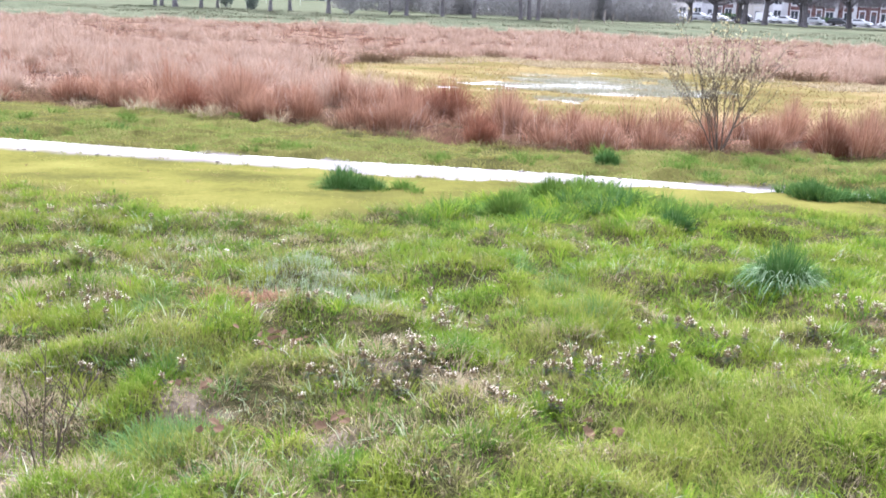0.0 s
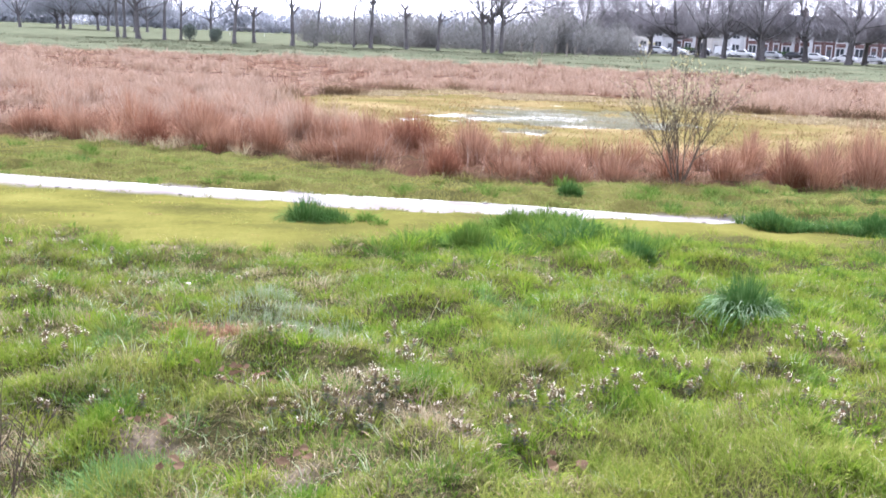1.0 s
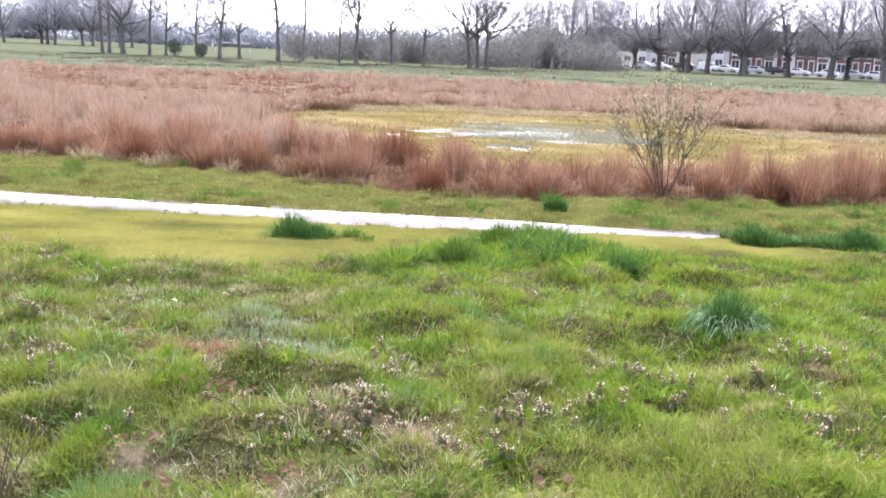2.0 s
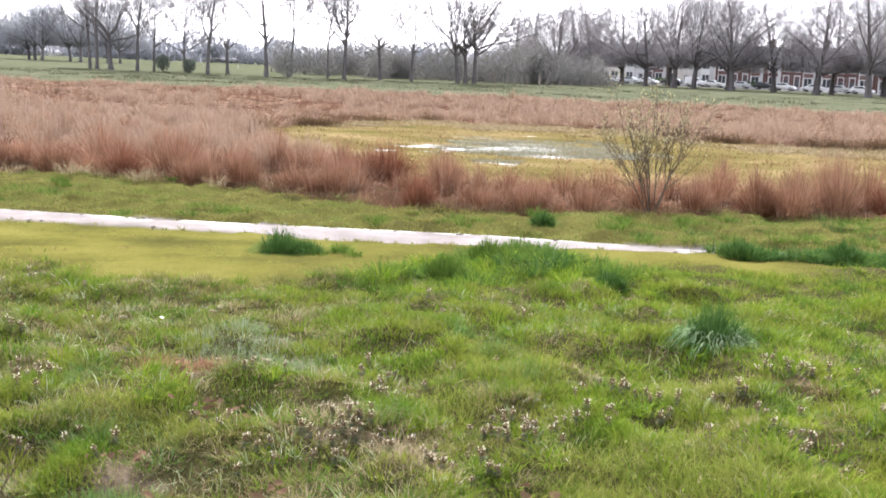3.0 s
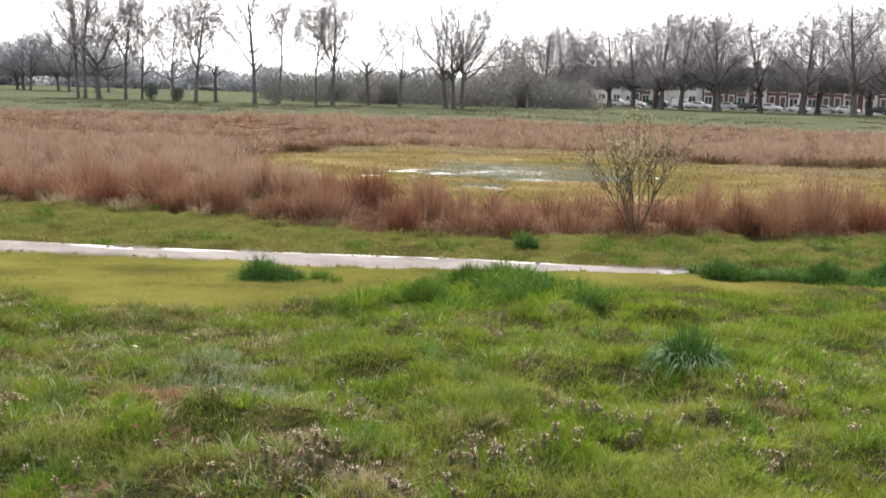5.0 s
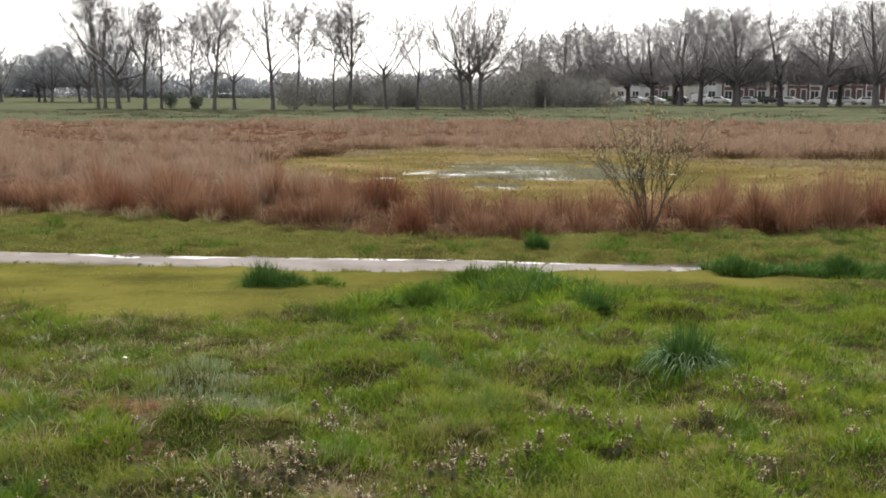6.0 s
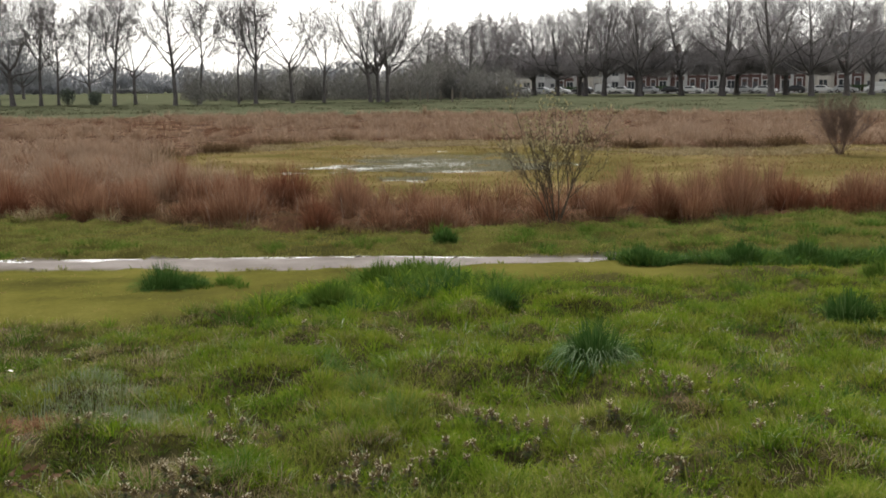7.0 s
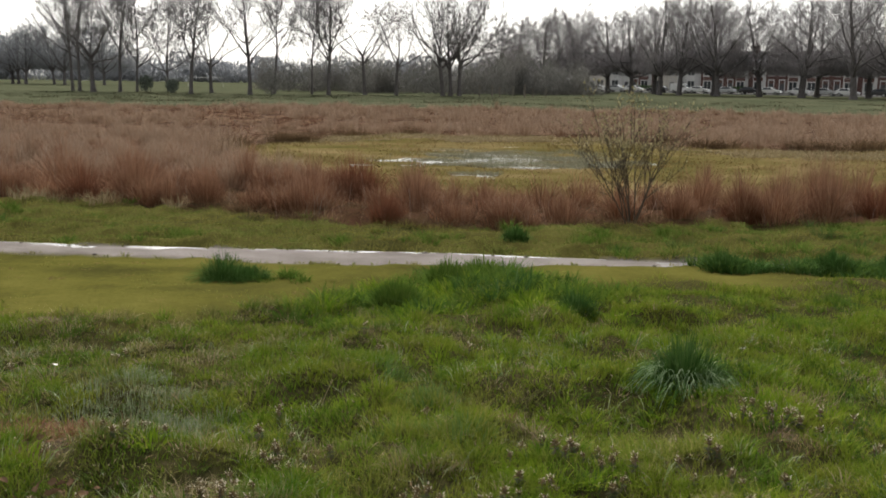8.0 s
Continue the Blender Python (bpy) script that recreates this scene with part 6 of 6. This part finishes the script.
def car(paint, label, van=False):
    """A parked car: pressed body with cabin, glazing, four wheels and lamps. Its nose points to +x."""
    root = new("car", None)
    ln, hw = 2.15, 0.86
    if van:
        prof = [(-ln, 0.35), (-ln, 1.2), (-ln + 0.08, 2.0), (0.85, 2.0), (1.35, 1.2), (ln - 0.05, 1.0), (ln, 0.7), (ln, 0.35)]
    else:
        prof = [(-ln, 0.40), (-ln - 0.02, 0.75), (-ln + 0.12, 0.98), (-1.45, 1.38), (-0.9, 1.47), (0.1, 1.47), (0.45, 1.40), (1.05, 0.98), (1.95, 0.84), (ln, 0.66), (ln, 0.35)]
    bm = bmesh.new()
    rows = []
    for sgn in (-1, 1):
        rows.append([bm.verts.new((x, sgn * (hw - (0.16 if z > 1.1 else 0.02 if z > 0.8 else 0.0)), z)) for x, z in prof])
    n = len(prof)
    for i in range(n):
        j = (i + 1) % n
        bm.faces.new((rows[0][i], rows[0][j], rows[1][j], rows[1][i]))
    bm.faces.new(rows[0][::-1])
    bm.faces.new(rows[1])
    bmesh.ops.recalc_face_normals(bm, faces=bm.faces)
    bmesh.ops.bevel(bm, geom=list(bm.edges), offset=0.045, segments=2, affect="EDGES")
    part("body", bm, paint, root)
    wide = [(-1.36, 1.02), (-1.22, 1.36), (0.12, 1.38), (0.78, 1.02)] if not van else [(0.35, 1.25), (0.35, 1.75), (0.8, 1.75), (1.12, 1.25)]
    for sgn in (-1, 1):
        bm = bmesh.new()
        vs = [bm.verts.new((x, sgn * (hw - 0.155 + (1.4 - z) * 0.28), z)) for x, z in wide]
        f = bm.faces.new(vs)
        r = bmesh.ops.extrude_face_region(bm, geom=[f])
        for v in r["geom"]:
            if isinstance(v, bmesh.types.BMVert):
                v.co.y += sgn * 0.025
        part("side_window", bm, MAT["glass"], root)
    for xa, za, xb, zb in ((0.50, 1.37, 1.02, 1.01), (-1.50, 1.35, -2.0, 1.02)) if not van else ((0.90, 1.92, 1.33, 1.25),):
        s = 1 if xa > 0 else -1
        bm = bmesh.new()
        vs = [bm.verts.new(c) for c in ((xa + 0.03 * s, -0.58, za + 0.03), (xa + 0.03 * s, 0.58, za + 0.03), (xb + 0.03 * s, 0.68, zb + 0.04), (xb + 0.03 * s, -0.68, zb + 0.04))]
        bm.faces.new(vs)
        part("windscreen" if s > 0 else "rear_window", bm, MAT["glass"], root)
    for wx in (-1.3, 1.32):
        for sgn in (-1, 1):
            bm = bmesh.new()
            bmesh.ops.create_cone(bm, cap_ends=True, segments=20, radius1=0.32, radius2=0.32, depth=0.2, matrix=Matrix.Translation((wx, sgn * 0.79, 0.32)) @ Matrix.Rotation(radians(90), 4, "X"))
            wheel = part("wheel", bm, MAT["tyre"], root)
            bm = bmesh.new()
            bmesh.ops.create_cone(bm, cap_ends=True, segments=12, radius1=0.20, radius2=0.18, depth=0.05, matrix=Matrix.Translation((wx, sgn * 0.89, 0.32)) @ Matrix.Rotation(radians(90), 4, "X"))
            part("rim", bm, MAT["rim"], wheel)
    for sgn in (-1, 1):
        part("headlight", a_box(ln - 0.06, ln + 0.02, sgn * 0.62 - 0.16, sgn * 0.62 + 0.16, 0.62, 0.76, bevel=0.02), MAT["lamp_glass"], root)
    return tagged(root, label, "car", group="cars parked along the road")


PAINTS = {"white": car_paint("white_paint_car", (0.75, 0.75, 0.75)), "silver": car_paint("silver_paint_car", (0.48, 0.49, 0.50)), "black": car_paint("black_paint_car", (0.03, 0.03, 0.035)),
          "blue": car_paint("blue_grey_paint_car", (0.16, 0.20, 0.25)), "van": car_paint("white_van_paint", (0.78, 0.78, 0.78))}
protos = {}
CARS = ["white", "silver", "black", "white", "silver", "white", "black", "van", "white", "silver", "black", "white", "white", "silver", "white", "black", "white", "silver", "van", "black", "white", "blue", "white"]
for i, c in enumerate(CARS):
    pos = A0 + DIRX * (4.9 * i - 1.0 + 0.5 * math.sin(i * 2.1)) + INTO * 0.3
    m = pose(pos[0], pos[1], FAR_Z + 0.09, 0, 0, ROAD_TURN + (180 if i % 3 == 0 else 0))
    if c not in protos:
        protos[c] = car(PAINTS[c], {"van": "white panel van parked along the road", "blue": "blue-grey car parked along the road"}.get(c, c + " hatchback car parked along the road"), c == "van")
        protos[c].matrix_basis = m
    else:
        copy_thing(protos[c], m)


def hedge(x, y, length, label):
    root = new("garden_hedge", None)
    root.matrix_basis = pose(x, y, FAR_Z + 0.2, 0, 0, ROAD_TURN)
    rng = np.random.RandomState(int(x))
    n = int(420 * length)
    p = np.stack([rng.uniform(0, length, n), rng.uniform(-0.35, 0.35, n), 0.05 + 1.25 * rng.rand(n) ** 0.7], 1)
    mesh_part("foliage", raw_mesh("foliage", *blade_data(p, rng.uniform(0.1, 0.22, n), rng.uniform(0.05, 0.1, n), rng.uniform(0.2, 1.2, n), rng.uniform(0, 6.28, n), 2, 0.3, rng)), MAT["hedge"], root)
    return tagged(root, label, "hedge", group="garden hedges")


for i in (0, 3, 7, 14, 17, 19):
    pos = A0 + INTO * 11.5 + DIRX * (5.62 * i)
    hedge(pos[0], pos[1], 5.0, "clipped dark green garden hedge before a house")


def post(x, y, h, r=0.06):
    bm = bmesh.new()
    bmesh.ops.create_cone(bm, cap_ends=True, segments=8, radius1=r, radius2=r * 0.9, depth=h + 0.3, matrix=Matrix.Translation((0, 0, (h - 0.3) / 2)))
    bmesh.ops.bevel(bm, geom=[e for e in bm.edges if all(v.co.z > h * 0.9 for v in e.verts)], offset=r * 0.3, segments=1, affect="EDGES")
    me = bpy.data.meshes.new("wooden_post")
    bm.to_mesh(me)
    bm.free()
    me.materials.append(MAT["post"])
    ob = new("wooden_post", me)
    ob.location = (x, y, FAR_Z)
    return tagged(ob, "weathered wooden post at the edge of the grass", "post", group="wooden posts")


for x, y, h, r in ((4.3, 128, 1.4, 0.07), (5.9, 128, 1.5, 0.07), (6.8, 127, 1.3, 0.08), (8.6, 129, 1.4, 0.07), (9.9, 127, 1.6, 0.11), (11.2, 130, 1.2, 0.07), (13.0, 131, 1.2, 0.06)):
    post(x, y, h, r)


def goal(x, y):
    root = new("football_goal", None)
    root.location = (x, y, FAR_Z)
    for px in (0, 7.3):
        mesh_part("upright", raw_mesh("upright", *tubes([([(px, 0, -0.1), (px, 0, 1.9)], [0.03, 0.03])], 8)), MAT["white_paint"], root)
    mesh_part("crossbar", raw_mesh("crossbar", *tubes([([(-0.06, 0, 1.9), (7.36, 0, 1.9)], [0.06, 0.06])], 8)), MAT["white_paint"], root)
    return tagged(root, "white football goal frame on the far grass", "goal")


goal(-54.0, 214)
